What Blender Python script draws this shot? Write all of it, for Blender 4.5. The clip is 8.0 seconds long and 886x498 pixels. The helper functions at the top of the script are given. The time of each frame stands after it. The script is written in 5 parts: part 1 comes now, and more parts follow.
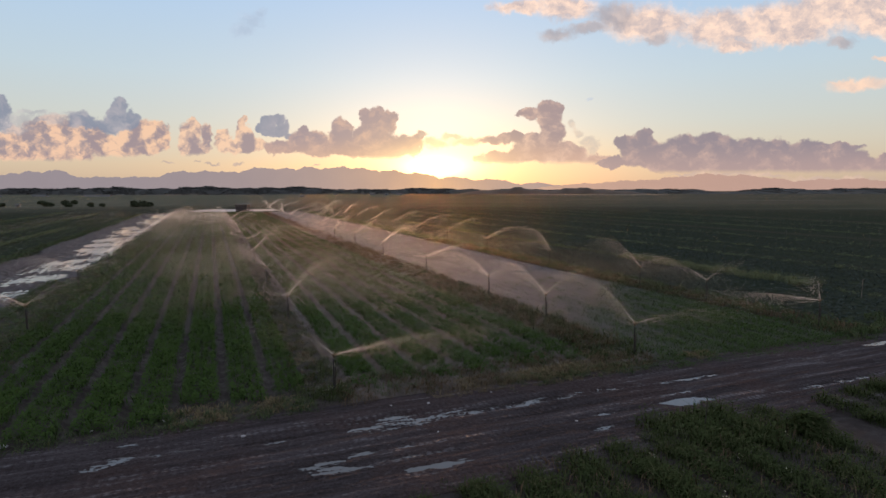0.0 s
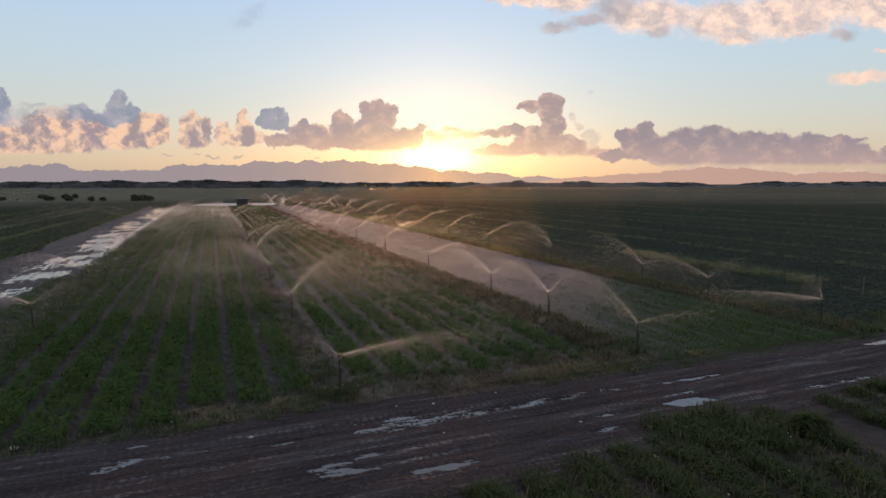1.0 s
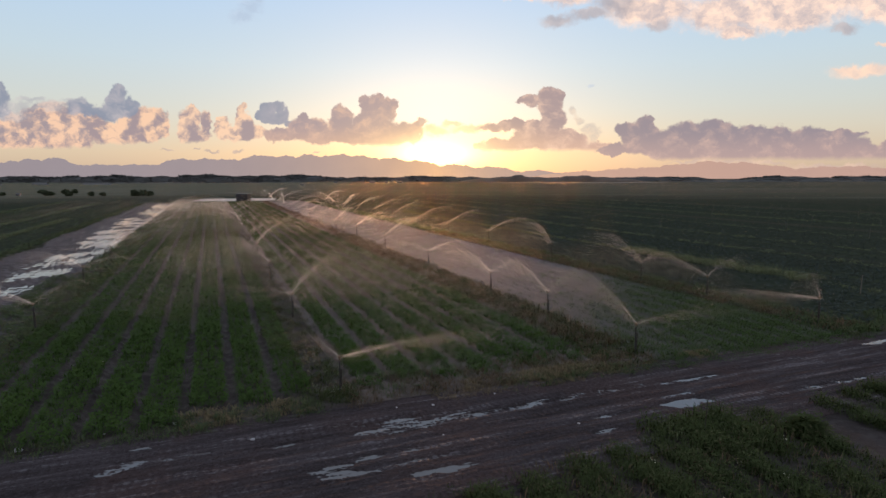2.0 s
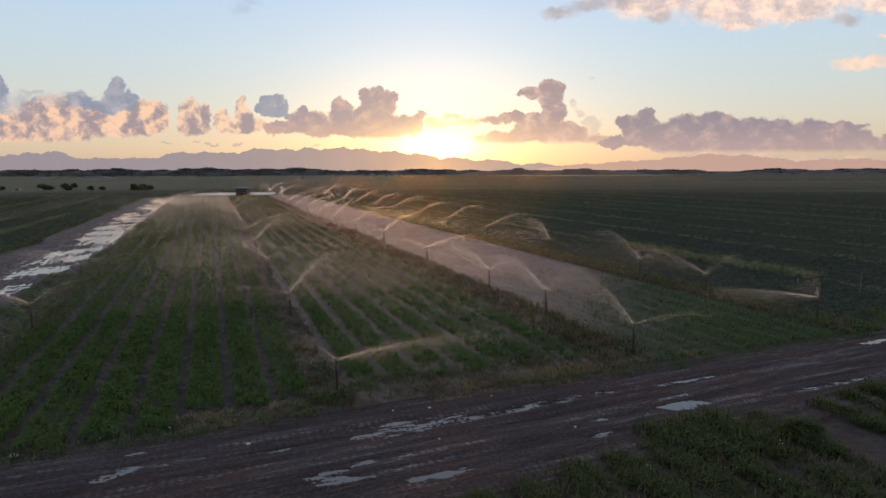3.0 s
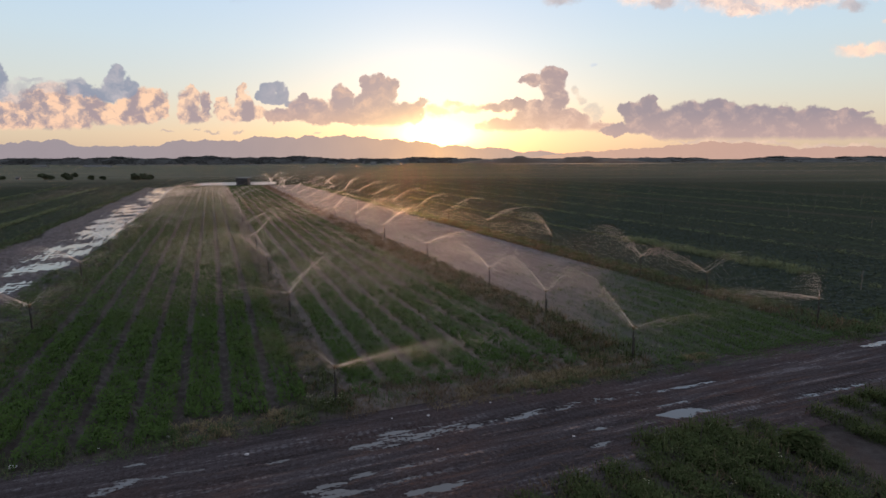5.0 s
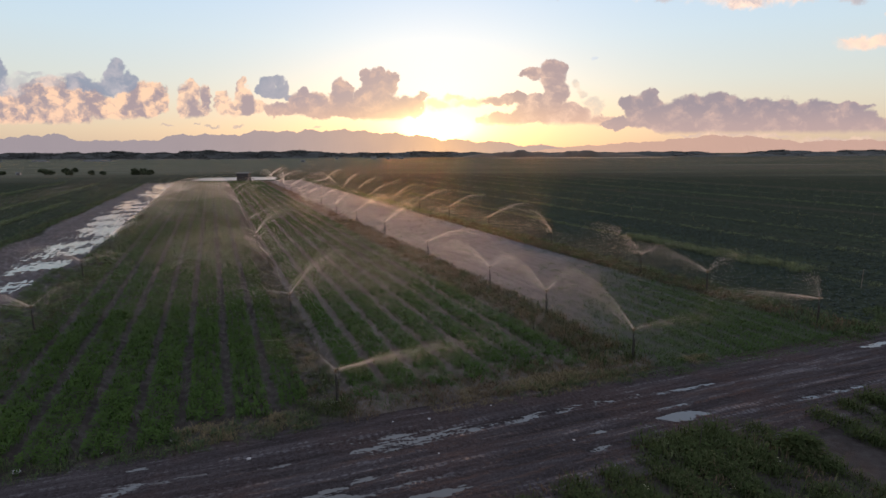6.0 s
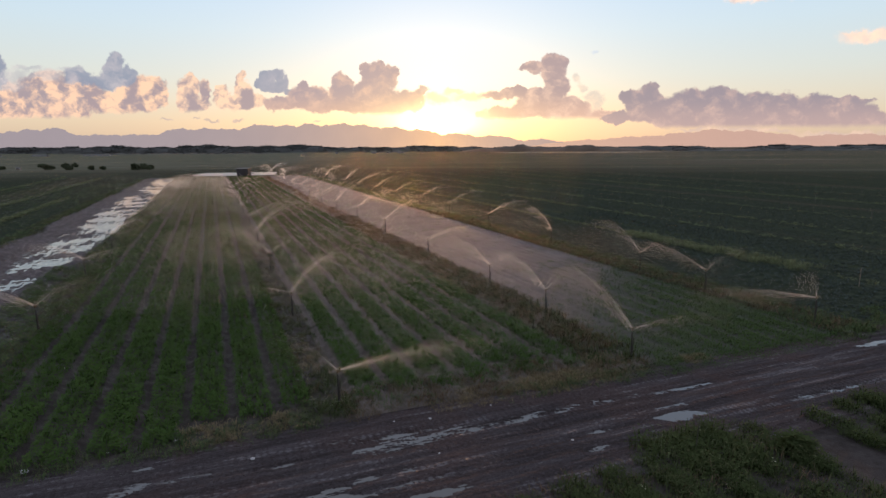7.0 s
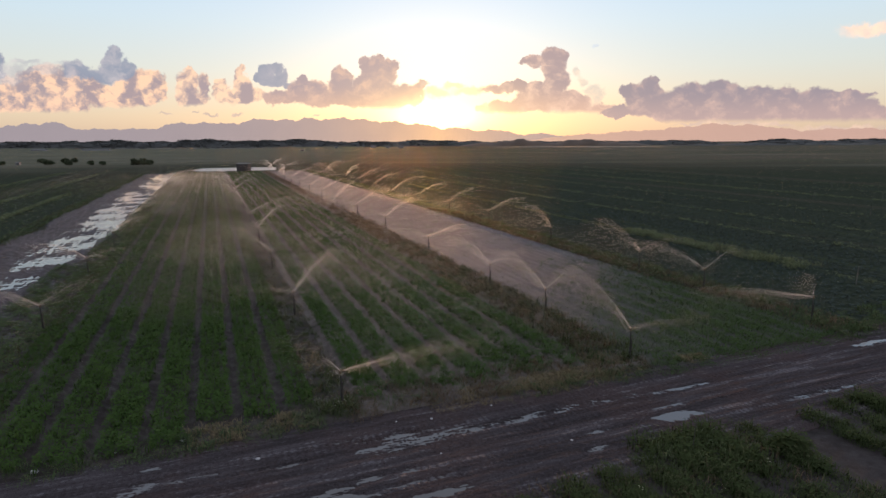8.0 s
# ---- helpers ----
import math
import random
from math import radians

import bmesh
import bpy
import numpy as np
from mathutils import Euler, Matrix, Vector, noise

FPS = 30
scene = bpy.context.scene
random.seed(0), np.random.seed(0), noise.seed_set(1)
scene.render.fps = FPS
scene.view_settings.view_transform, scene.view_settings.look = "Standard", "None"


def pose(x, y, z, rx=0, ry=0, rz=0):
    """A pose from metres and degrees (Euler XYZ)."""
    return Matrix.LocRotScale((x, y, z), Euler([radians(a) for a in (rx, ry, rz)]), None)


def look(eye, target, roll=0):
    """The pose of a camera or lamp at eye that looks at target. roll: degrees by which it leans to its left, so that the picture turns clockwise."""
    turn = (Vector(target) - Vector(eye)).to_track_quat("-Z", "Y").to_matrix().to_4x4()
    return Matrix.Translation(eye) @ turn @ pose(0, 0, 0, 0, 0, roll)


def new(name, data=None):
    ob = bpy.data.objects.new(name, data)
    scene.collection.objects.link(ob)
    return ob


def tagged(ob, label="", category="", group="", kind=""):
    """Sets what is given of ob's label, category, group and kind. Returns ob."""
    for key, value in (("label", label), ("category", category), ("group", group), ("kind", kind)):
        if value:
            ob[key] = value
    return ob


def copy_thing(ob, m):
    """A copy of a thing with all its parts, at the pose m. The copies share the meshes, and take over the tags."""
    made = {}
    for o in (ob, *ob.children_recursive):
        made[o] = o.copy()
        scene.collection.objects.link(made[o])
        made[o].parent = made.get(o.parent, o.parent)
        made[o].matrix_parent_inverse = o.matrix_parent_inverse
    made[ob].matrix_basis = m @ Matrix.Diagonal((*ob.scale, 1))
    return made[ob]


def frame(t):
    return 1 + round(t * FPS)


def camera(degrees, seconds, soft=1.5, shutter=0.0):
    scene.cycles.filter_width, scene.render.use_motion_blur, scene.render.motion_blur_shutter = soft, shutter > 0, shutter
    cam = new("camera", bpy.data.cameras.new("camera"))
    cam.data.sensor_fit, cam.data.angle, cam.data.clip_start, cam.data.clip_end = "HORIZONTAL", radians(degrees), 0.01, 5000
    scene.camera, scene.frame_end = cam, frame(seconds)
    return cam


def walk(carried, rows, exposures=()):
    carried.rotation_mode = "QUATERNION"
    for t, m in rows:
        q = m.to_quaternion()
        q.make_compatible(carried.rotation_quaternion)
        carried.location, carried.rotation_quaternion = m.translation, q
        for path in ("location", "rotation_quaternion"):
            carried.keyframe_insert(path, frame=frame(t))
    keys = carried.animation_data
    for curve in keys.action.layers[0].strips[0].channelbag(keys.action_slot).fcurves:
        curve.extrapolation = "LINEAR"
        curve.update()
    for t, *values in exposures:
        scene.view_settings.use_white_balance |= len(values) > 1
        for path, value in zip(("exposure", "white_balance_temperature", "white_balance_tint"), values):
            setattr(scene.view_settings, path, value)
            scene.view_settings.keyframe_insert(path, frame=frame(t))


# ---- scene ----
cam = camera(75.0, 8.0)
PATH = [
    (0, (0.19, -0.204, 8.195), (0.113, 1.785, 7.993), -0.1),
    (0.5, (0.093, -0.225, 8.375), (0.016, 1.762, 8.162), -0.1),
    (1, (0.015, -0.301, 8.541), (-0.063, 1.684, 8.316), -0.1),
    (1.5, (0.008, -0.432, 8.712), (-0.07, 1.553, 8.478), -0.1),
    (3, (0.193, -0.258, 9.241), (0.114, 1.722, 8.973), -0.2),
    (3.5, (0.254, -0.12, 9.429), (0.173, 1.858, 9.15), -0.2),
    (4, (0.258, -0.057, 9.61), (0.177, 1.92, 9.321), -0.2),
    (4.5, (0.279, -0.022, 9.788), (0.197, 1.954, 9.489), -0.2),
    (6, (0.281, 0.025, 10.375), (0.196, 1.996, 10.046), -0.3),
    (6.5, (0.27, -0.049, 10.55), (0.185, 1.92, 10.211), -0.3),
    (7, (0.267, -0.179, 10.722), (0.182, 1.789, 10.374), -0.3),
    (7.5, (0.267, -0.35, 10.923), (0.183, 1.616, 10.566), -0.3),
    (8, (0.214, -0.439, 11.121), (0.13, 1.525, 10.754), -0.3),
]
walk(cam, [(t, look(eye, target, roll)) for t, eye, target, roll in PATH],
     exposures=[(0, 0.04), (1.5, 0.1), (4, 0.15), (6.5, 0.27), (8, 0.3)])

# ---- plan: field axes. s runs across the crop beds, w along them; both in metres ----
NS, NW = Vector((0.913, 0.408, 0)), Vector((-0.408, 0.913, 0))
FIELD_TURN = 24.08


def at(s, w, z=0.0):
    p = NS * s + NW * w
    return Vector((p.x, p.y, z))


# ---- world, sun ----
SUN_X, SUN_Z = -0.052, 0.044          # the sun's place: sideways and up, per metre ahead


class Nodes:
    """Short calls for node trees."""

    def __init__(self, tree):
        self.tree = tree
        tree.nodes.clear()

    def add(self, kind, ins=None, **attrs):
        n = self.tree.nodes.new(kind)
        for k, v in attrs.items():
            setattr(n, k, v)
        for k, v in (ins or {}).items():
            if isinstance(v, bpy.types.NodeSocket):
                self.tree.links.new(v, n.inputs[k])
            else:
                n.inputs[k].default_value = v
        return n

    def math(self, op, a, b=0.0, c=0.0, clamp=False):
        return self.add("ShaderNodeMath", {0: a, 1: b, 2: c}, operation=op, use_clamp=clamp).outputs[0]

    def vec(self, op, a, b=(0, 0, 0), c=(0, 0, 0)):
        n = self.add("ShaderNodeVectorMath", {0: a, 1: b, 2: c}, operation=op)
        return n.outputs["Value" if op in ("LENGTH", "DISTANCE", "DOT_PRODUCT") else "Vector"]

    def mix(self, fac, a, b, blend="MIX"):
        n = self.add("ShaderNodeMix", data_type="RGBA", blend_type=blend)
        for i, v in ((0, fac), (6, a), (7, b)):
            if isinstance(v, bpy.types.NodeSocket):
                self.tree.links.new(v, n.inputs[i])
            else:
                n.inputs[i].default_value = v if i == 0 else (*v[:3], 1)
        return n.outputs[2]

    def ramp(self, fac, stops, smooth=False):
        n = self.add("ShaderNodeValToRGB", {0: fac})
        n.color_ramp.interpolation = "EASE" if smooth else "LINEAR"
        e = n.color_ramp.elements
        while len(e) < len(stops):
            e.new(0.5)
        for el, (p, c) in zip(e, stops):
            el.position = p
            el.color = (c, c, c, 1) if isinstance(c, (int, float)) else (*c, 1)
        return n.outputs[0]

    def noise(self, vector, scale, detail=4.0, rough=0.55, colour=False):
        n = self.add("ShaderNodeTexNoise", {"Scale": scale, "Detail": detail, "Roughness": rough}, noise_dimensions="3D")
        if vector is not None:
            self.tree.links.new(vector, n.inputs["Vector"])
        return n.outputs["Color" if colour else "Fac"]

    def smooth(self, v, lo, hi):
        n = self.add("ShaderNodeMapRange", {0: v, 1: lo, 2: hi}, interpolation_type="SMOOTHSTEP")
        return n.outputs[0]


world = bpy.data.worlds.new("sky")
scene.world = world
world.use_nodes = True
W = Nodes(world.node_tree)
ray = W.add("ShaderNodeTexCoord").outputs["Generated"]
sep = W.add("ShaderNodeSeparateXYZ", {0: ray})
ahead = W.math("MAXIMUM", sep.outputs[1], 0.03)
flat = W.add("ShaderNodeCombineXYZ", {0: W.math("DIVIDE", sep.outputs[0], ahead), 1: 0.0,
                                      2: W.math("DIVIDE", sep.outputs[2], ahead)}).outputs[0]   # sideways and up per metre ahead
front = W.smooth(sep.outputs[1], 0.03, 0.3)
sky = W.add("ShaderNodeTexSky", sky_type="NISHITA", sun_disc=False, sun_elevation=math.atan(SUN_Z), sun_rotation=math.atan(SUN_X),
            altitude=20.0, air_density=1.0, dust_density=1.2, ozone_density=1.6).outputs[0]
up = W.math("MAXIMUM", sep.outputs[2], 0.0)
clear = W.ramp(up, [(0.0, (4.4, 3.5, 2.8)), (0.04, (5.4, 4.5, 3.5)), (0.075, (5.4, 5.1, 4.4)), (0.11, (5.1, 5.4, 5.2)), (0.18, (4.6, 5.6, 6.3)),
                    (0.32, (3.7, 5.3, 7.5)), (0.6, (4.6, 5.3, 6.4)), (1.0, (4.6, 5.2, 6.2))])
behind = W.smooth(sep.outputs[1], 0.5, -0.7)
clear = W.mix(behind, clear, W.ramp(up, [(0.0, (4.0, 3.8, 4.2)), (0.3, (4.4, 4.6, 5.4)), (1.0, (4.6, 5.2, 6.4))]))
clear = W.mix(0.2, clear, sky, "MIX")
# glow of the low sun on the haze
off = W.vec("SUBTRACT", flat, (SUN_X, 0, SUN_Z - 0.004))
far_off = W.vec("LENGTH", W.vec("MULTIPLY", off, (0.8, 1, 1.2)))
near_off = W.vec("LENGTH", W.vec("MULTIPLY", off, (0.95, 1, 2.9)))
halo = W.math("MULTIPLY", W.math("EXPONENT", W.math("MULTIPLY", far_off, -10.0)), front)
core = W.math("MULTIPLY", W.math("EXPONENT", W.math("MULTIPLY", W.math("POWER", near_off, 1.0), -34.0)), front)

# clouds: puffs as soft ellipses, their outline and inside broken up by noise
wisp = W.noise(flat, 16.0, 6.0, 0.6, True)
fine = W.noise(flat, 42.0, 5.0, 0.62, True)
bent = W.vec("ADD", flat, W.vec("MULTIPLY", W.vec("SUBTRACT", wisp, (0.5, 0.5, 0.5)), (0.026, 0, 0.022)))
bent = W.vec("ADD", bent, W.vec("MULTIPLY", W.vec("SUBTRACT", fine, (0.5, 0.5, 0.5)), (0.03, 0, 0.027)))


def cloud(puffs, blend=0.35):
    """The thickness of a cloud: above 0 inside. Puffs: place sideways and up, half width and half height, all in thousandths."""
    best = None
    for x, z, a, b in puffs:
        v = W.vec("MULTIPLY_ADD", bent, (1000 / a, 0, 1000 / b), (-x / a, 0, -z / b))
        d = W.vec("LENGTH", v)
        best = d if best is None else W.math("SMOOTH_MIN", best, d, blend)
    return W.math("SUBTRACT", 1.0, best)


left_bank = cloud([(-800, 75, 50, 25), (-759, 75, 61, 25), (-718, 79, 60, 30), (-677, 79, 47, 28), (-704, 101, 50, 30), (-738, 109, 39, 22), (-666, 96, 45, 24), (-819, 88, 51, 35), (-777, 97, 62, 20)])
left_lobe = cloud([(-638, 85, 30, 16), (-617, 70, 46, 11), (-586, 81, 45, 23), (-553, 95, 31, 30), (-533, 108, 18, 17), (-560, 75, 34, 16), (-575, 94, 41, 23), (-523, 92, 13, 24)])
left_top = cloud([(-669, 123, 32, 16), (-608, 130, 16, 25), (-601, 145, 17, 13), (-578, 122, 16, 16), (-619, 113, 21, 17), (-598, 120, 34, 16), (-648, 117, 29, 9), (-810, 146, 18, 18), (-812, 122, 20, 18)])
twin = cloud([(-479, 101, 21, 23), (-485, 74, 16, 16), (-467, 74, 28, 16), (-449, 96, 11, 24), (-473, 113, 16, 11), (-384, 116, 9, 14), (-383, 95, 18, 19), (-376, 77, 27, 16), (-401, 74, 21, 14), (-420, 85, 16, 21), (-423, 99, 10, 11), (-356, 76, 16, 12)])
left_wisps = cloud([(-788, 123, 45, 15), (-730, 124, 41, 10), (-678, 135, 35, 6), (-759, 136, 37, 6), (-802, 109, 50, 10)])
small_grey = cloud([(-340, 118, 12, 10), (-323, 121, 12, 9), (-315, 106, 16, 13), (-334, 103, 19, 12), (-304, 94, 8, 7), (-353, 107, 9, 9)])
centre = cloud([(-316, 73, 29, 13), (-281, 101, 12, 12), (-272, 83, 37, 22), (-242, 72, 50, 14), (-214, 105, 20, 21), (-217, 89, 22, 16), (-155, 115, 27, 24), (-150, 131, 14, 11), (-129, 118, 13, 20), (-168, 94, 30, 24), (-198, 73, 50, 16), (-139, 79, 30, 24), (-159, 62, 50, 10), (-100, 78, 30, 20), (-79, 96, 13, 8), (-173, 127, 9, 12)])
tower = cloud([(139, 135, 20, 16), (154, 139, 13, 12), (141, 123, 23, 24), (146, 96, 23, 22), (129, 77, 34, 16), (98, 133, 15, 9), (114, 127, 18, 11), (73, 89, 41, 9), (104, 85, 31, 12), (43, 83, 22, 5), (72, 57, 45, 12), (33, 53, 20, 8), (121, 64, 49, 18), (169, 63, 40, 17), (226, 53, 20, 12), (184, 50, 50, 8), (250, 48, 20, 9)])
wisps = cloud([(178, 109, 7, 12), (191, 98, 15, 7), (205, 81, 17, 12), (218, 71, 14, 16), (198, 64, 20, 12), (-71, 98, 14, 6), (20, 84, 8, 6)])
right_bank = cloud([(268, 82, 20, 11), (304, 84, 16, 15), (292, 67, 29, 22), (312, 51, 37, 17), (250, 48, 30, 9), (359, 58, 40, 31), (379, 71, 33, 23), (419, 82, 22, 16), (396, 58, 53, 29), (443, 62, 54, 26), (480, 61, 54, 24), (521, 68, 24, 14), (518, 54, 66, 24), (573, 52, 68, 28), (623, 72, 44, 6), (638, 47, 39, 20), (602, 38, 69, 14), (676, 34, 59, 15), (695, 50, 17, 14), (453, 39, 129, 11), (546, 36, 100, 11)], 0.8)
right_low = cloud([(388, 27, 63, 4), (491, 23, 76, 5), (612, 19, 92, 7), (444, 28, 64, 4)])
streaks = cloud([(-519, 49, 15, 3), (-439, 47, 16, 3), (-467, 50, 6, 2), (-397, 45, 15, 4), (-258, 46, 12, 2)])
sun_bits = cloud([(-52, 82, 30, 13), (6, 83, 43, 10), (44, 85, 43, 9), (-23, 93, 22, 7)])
high = cloud([(90, 303, 61, 13), (164, 302, 65, 24), (304, 275, 98, 35), (423, 265, 98, 37), (532, 277, 130, 33), (621, 294, 120, 37), (520, 256, 100, 24), (443, 236, 37, 15), (676, 271, 65, 28)])
high_grey = cloud([(243, 287, 48, 28), (151, 257, 37, 15), (202, 267, 43, 13), (615, 239, 28, 13), (318, 248, 24, 11)])
right_small = cloud([(652, 172, 67, 14), (685, 213, 24, 5), (629, 176, 39, 8)])
faint = cloud([(-363, 288, 26, 17), (-378, 270, 28, 15), (-346, 300, 15, 13), (209, 155, 11, 4)])

sunward = W.vec("MULTIPLY", W.vec("NORMALIZE", W.vec("SUBTRACT", (SUN_X, 0, SUN_Z + 0.03), flat)), (0.013, 0.013, 0.013))
wide = W.vec("MULTIPLY", bent, (0.75, 1, 1.25))
lumps = W.noise(wide, 27.0, 6.0, 0.6)
relief = W.math("SUBTRACT", lumps, W.noise(W.vec("ADD", wide, sunward), 27.0, 6.0, 0.6))    # above 0 on slopes that face the sun
mottle = W.noise(flat, 70.0, 5.0, 0.6)
small_relief = W.math("SUBTRACT", mottle, W.noise(W.vec("ADD", flat, W.vec("MULTIPLY", sunward, (0.35, 0.35, 0.35))), 70.0, 5.0, 0.6))
level = W.add("ShaderNodeSeparateXYZ", {0: W.vec("ADD", W.vec("MULTIPLY", flat, (0.75, 0.75, 0.75)), W.vec("MULTIPLY", bent, (0.25, 0.25, 0.25)))}).outputs[2]


by_sun = W.math("EXPONENT", W.math("MULTIPLY", W.vec("LENGTH", W.vec("MULTIPLY", W.vec("SUBTRACT", flat, (SUN_X, 0, SUN_Z)), (1, 1, 1.8))), -10.0))


def lay(base, thick, grey, lit, bias=0.0, soft=0.1, most=1.0, floor=None, rel=1.0, low=None, deep=45, rag=0.35):
    """Lays a cloud over the sky: grey in its body, lit on the lumps that face the sun, thin edges bright.
    floor: the height of its flat base; low: the warmer colour that it takes towards the base, over the depth deep."""
    t = W.math("MULTIPLY_ADD", W.math("SUBTRACT", mottle, 0.5), rag, thick)
    cover = W.math("MULTIPLY", W.math("MULTIPLY", W.smooth(t, -0.06, soft + 0.06), most), front)
    if floor is not None:
        cover = W.math("MULTIPLY", cover, W.smooth(level, floor / 1000 - 0.004, floor / 1000 + 0.006))
    glow = W.math("MULTIPLY_ADD", relief, 2.2, W.math("MULTIPLY_ADD", thick, -0.12, W.math("MULTIPLY_ADD", lumps, 0.7, 0.12)))
    glow = W.math("MULTIPLY_ADD", small_relief, 0.4, glow)
    glow = W.math("MULTIPLY_ADD", W.math("SUBTRACT", glow, 0.45), rel, 0.45 + bias)
    glow = W.math("MULTIPLY_ADD", W.smooth(t, 0.2, 0.0), 0.06, glow)
    col = grey
    if low is not None:
        col = W.mix(W.smooth(level, (floor + deep) / 1000, floor / 1000), grey, low)
    col = W.mix(W.smooth(glow, 0.1, 0.9), col, lit)
    col = W.mix(W.math("MULTIPLY", by_sun, 0.75), col, (8.5, 5.0, 2.0))
    return W.mix(cover, base, col)


SLATE = (2.0, 2.2, 2.8)
glow_colour = W.ramp(up, [(0.0, (5.8, 3.0, 0.9)), (0.055, (5.2, 3.4, 1.5)), (0.1, (3.6, 3.3, 2.8)), (0.2, (2.4, 2.8, 3.2)), (0.4, (1.6, 1.9, 2.3))])
c = W.mix(1.0, clear, W.mix(halo, (0, 0, 0), glow_colour), "ADD")
c = lay(c, faint, (3.2, 3.8, 4.8), (4.2, 4.8, 5.8), 0.0, 0.7, 0.5)
c = lay(c, high, (4.3, 3.6, 3.6), (8.3, 6.0, 4.7), 0.1, 0.5, 0.95, None, 0.8, rag=0.5)
c = lay(c, high_grey, (3.1, 2.8, 3.0), (4.6, 3.9, 3.8), 0.0, 0.6, 0.8, None, 0.6, rag=0.5)
c = lay(c, right_small, (6.0, 4.6, 3.9), (8.2, 5.6, 4.1), 0.1, 0.6, 0.9, None, 0.6, rag=0.5)
c = lay(c, left_bank, (2.75, 2.25, 2.4), (6.7, 4.4, 3.1), 0.1, 0.16, 1.0, 53, 1.35, (2.9, 2.25, 2.35), 30)
c = lay(c, left_lobe, (2.75, 2.2, 2.35), (6.8, 4.5, 3.1), 0.1, 0.14, 1.0, 60, 1.35, (2.9, 2.25, 2.35), 30)
c = lay(c, left_top, SLATE, (3.4, 3.2, 3.5), -0.1, 0.22, 0.95, None, 0.9, rag=0.7)
c = lay(c, left_wisps, (3.0, 3.0, 3.3), (4.6, 4.2, 4.2), 0.0, 0.5, 0.6, None, 1.0, rag=1.1)
c = lay(c, twin, (2.8, 2.25, 2.4), (6.9, 4.7, 3.3), 0.06, 0.13, 1.0, 61, 1.3, (2.9, 2.3, 2.4), 30)
c = lay(c, small_grey, SLATE, (3.2, 3.0, 3.4), -0.1, 0.16, 0.95, None, 0.6, rag=0.8)
c = lay(c, centre, (2.7, 2.2, 2.45), (5.2, 3.5, 2.8), -0.12, 0.12, 1.0, 55, 0.8, (4.0, 2.75, 2.4), 40)
c = lay(c, sun_bits, (5.6, 3.9, 2.3), (8.0, 5.4, 2.9), 0.1, 0.5, 0.7)
c = lay(c, wisps, (3.9, 3.5, 3.3), (6.0, 4.6, 3.6), 0.0, 0.5, 0.6, None, 1.0, rag=1.2)
c = lay(c, tower, (2.75, 2.15, 2.3), (6.2, 4.3, 3.4), -0.12, 0.14, 1.0, 46, 0.8, (4.8, 3.2, 2.6), 50)
c = lay(c, right_low, (4.6, 3.4, 3.0), (6.0, 4.2, 3.3), 0.0, 0.6, 0.7)
c = lay(c, right_bank, (2.35, 2.0, 2.25), (4.9, 3.4, 2.9), -0.2, 0.1, 1.0, 30, 0.75, (3.5, 2.55, 2.45), 55)
c = lay(c, streaks, (3.8, 3.0, 2.7), (4.6, 3.5, 3.1), 0.0, 0.5, 0.8)
c = W.mix(1.0, c, W.mix(W.math("MULTIPLY", halo, 0.25), (0, 0, 0), glow_colour), "ADD")
c = W.mix(1.0, c, W.mix(core, (0, 0, 0), (48, 35, 15)), "ADD")
back = W.add("ShaderNodeBackground", {"Color": c, "Strength": 0.13})
W.add("ShaderNodeOutputWorld", {0: back.outputs[0]})

sun = new("sun", bpy.data.lights.new("sun", "SUN"))
sun.data.energy, sun.data.angle, sun.data.color = 3.6, radians(5.0), (1.0, 0.5, 0.23)
sun.matrix_world = look((SUN_X * 300, 300, SUN_Z * 300 + 30), (0, 0, 30))


# ---- materials ----
def material(name):
    m = bpy.data.materials.new(name)
    m.use_nodes = True
    n = Nodes(m.node_tree)
    return m, n


def finish(n, shader):
    n.add("ShaderNodeOutputMaterial", {0: shader})


def bumpy(n, height, strength=0.5, distance=0.05):
    return n.add("ShaderNodeBump", {"Height": height, "Strength": strength, "Distance": distance}).outputs[0]


def field_coords(n):
    """Object coordinates turned to the field's axes: x across the beds, y along them."""
    co = n.add("ShaderNodeTexCoord").outputs["Object"]
    return co, n.add("ShaderNodeMapping", {0: co, "Rotation": (0, 0, radians(-FIELD_TURN))}).outputs[0]


def leaf_material(name, dark, light, old=None, amount=0.1, rough=0.55, through_light=0.03):
    m, n = material(name)
    isle = n.add("ShaderNodeNewGeometry").outputs["Random Per Island"]
    co = n.add("ShaderNodeTexCoord").outputs["Object"]
    patch = n.noise(co, 0.35, 3.0)
    f = n.math("ADD", n.math("MULTIPLY", isle, 0.6), n.math("MULTIPLY", patch, 0.5), clamp=True)
    col = n.mix(f, dark, light)
    if old:
        col = n.mix(n.math("MULTIPLY", n.math("GREATER_THAN", n.math("ADD", n.math("MULTIPLY", isle, 0.7), n.math("MULTIPLY", n.noise(co, 0.6, 2.0), 0.6)), 1.0 - amount), 0.85), col, old)
    col = n.mix(0.35, col, n.mix(n.noise(co, 14.0, 3.0), dark, light))
    bsdf = n.add("ShaderNodeBsdfPrincipled", {"Base Color": col, "Roughness": rough, "Specular IOR Level": 0.0})
    tr = n.add("ShaderNodeBsdfTranslucent", {"Color": col})
    finish(n, n.add("ShaderNodeMixShader", {0: through_light, 1: bsdf.outputs[0], 2: tr.outputs[0]}).outputs[0])
    return m


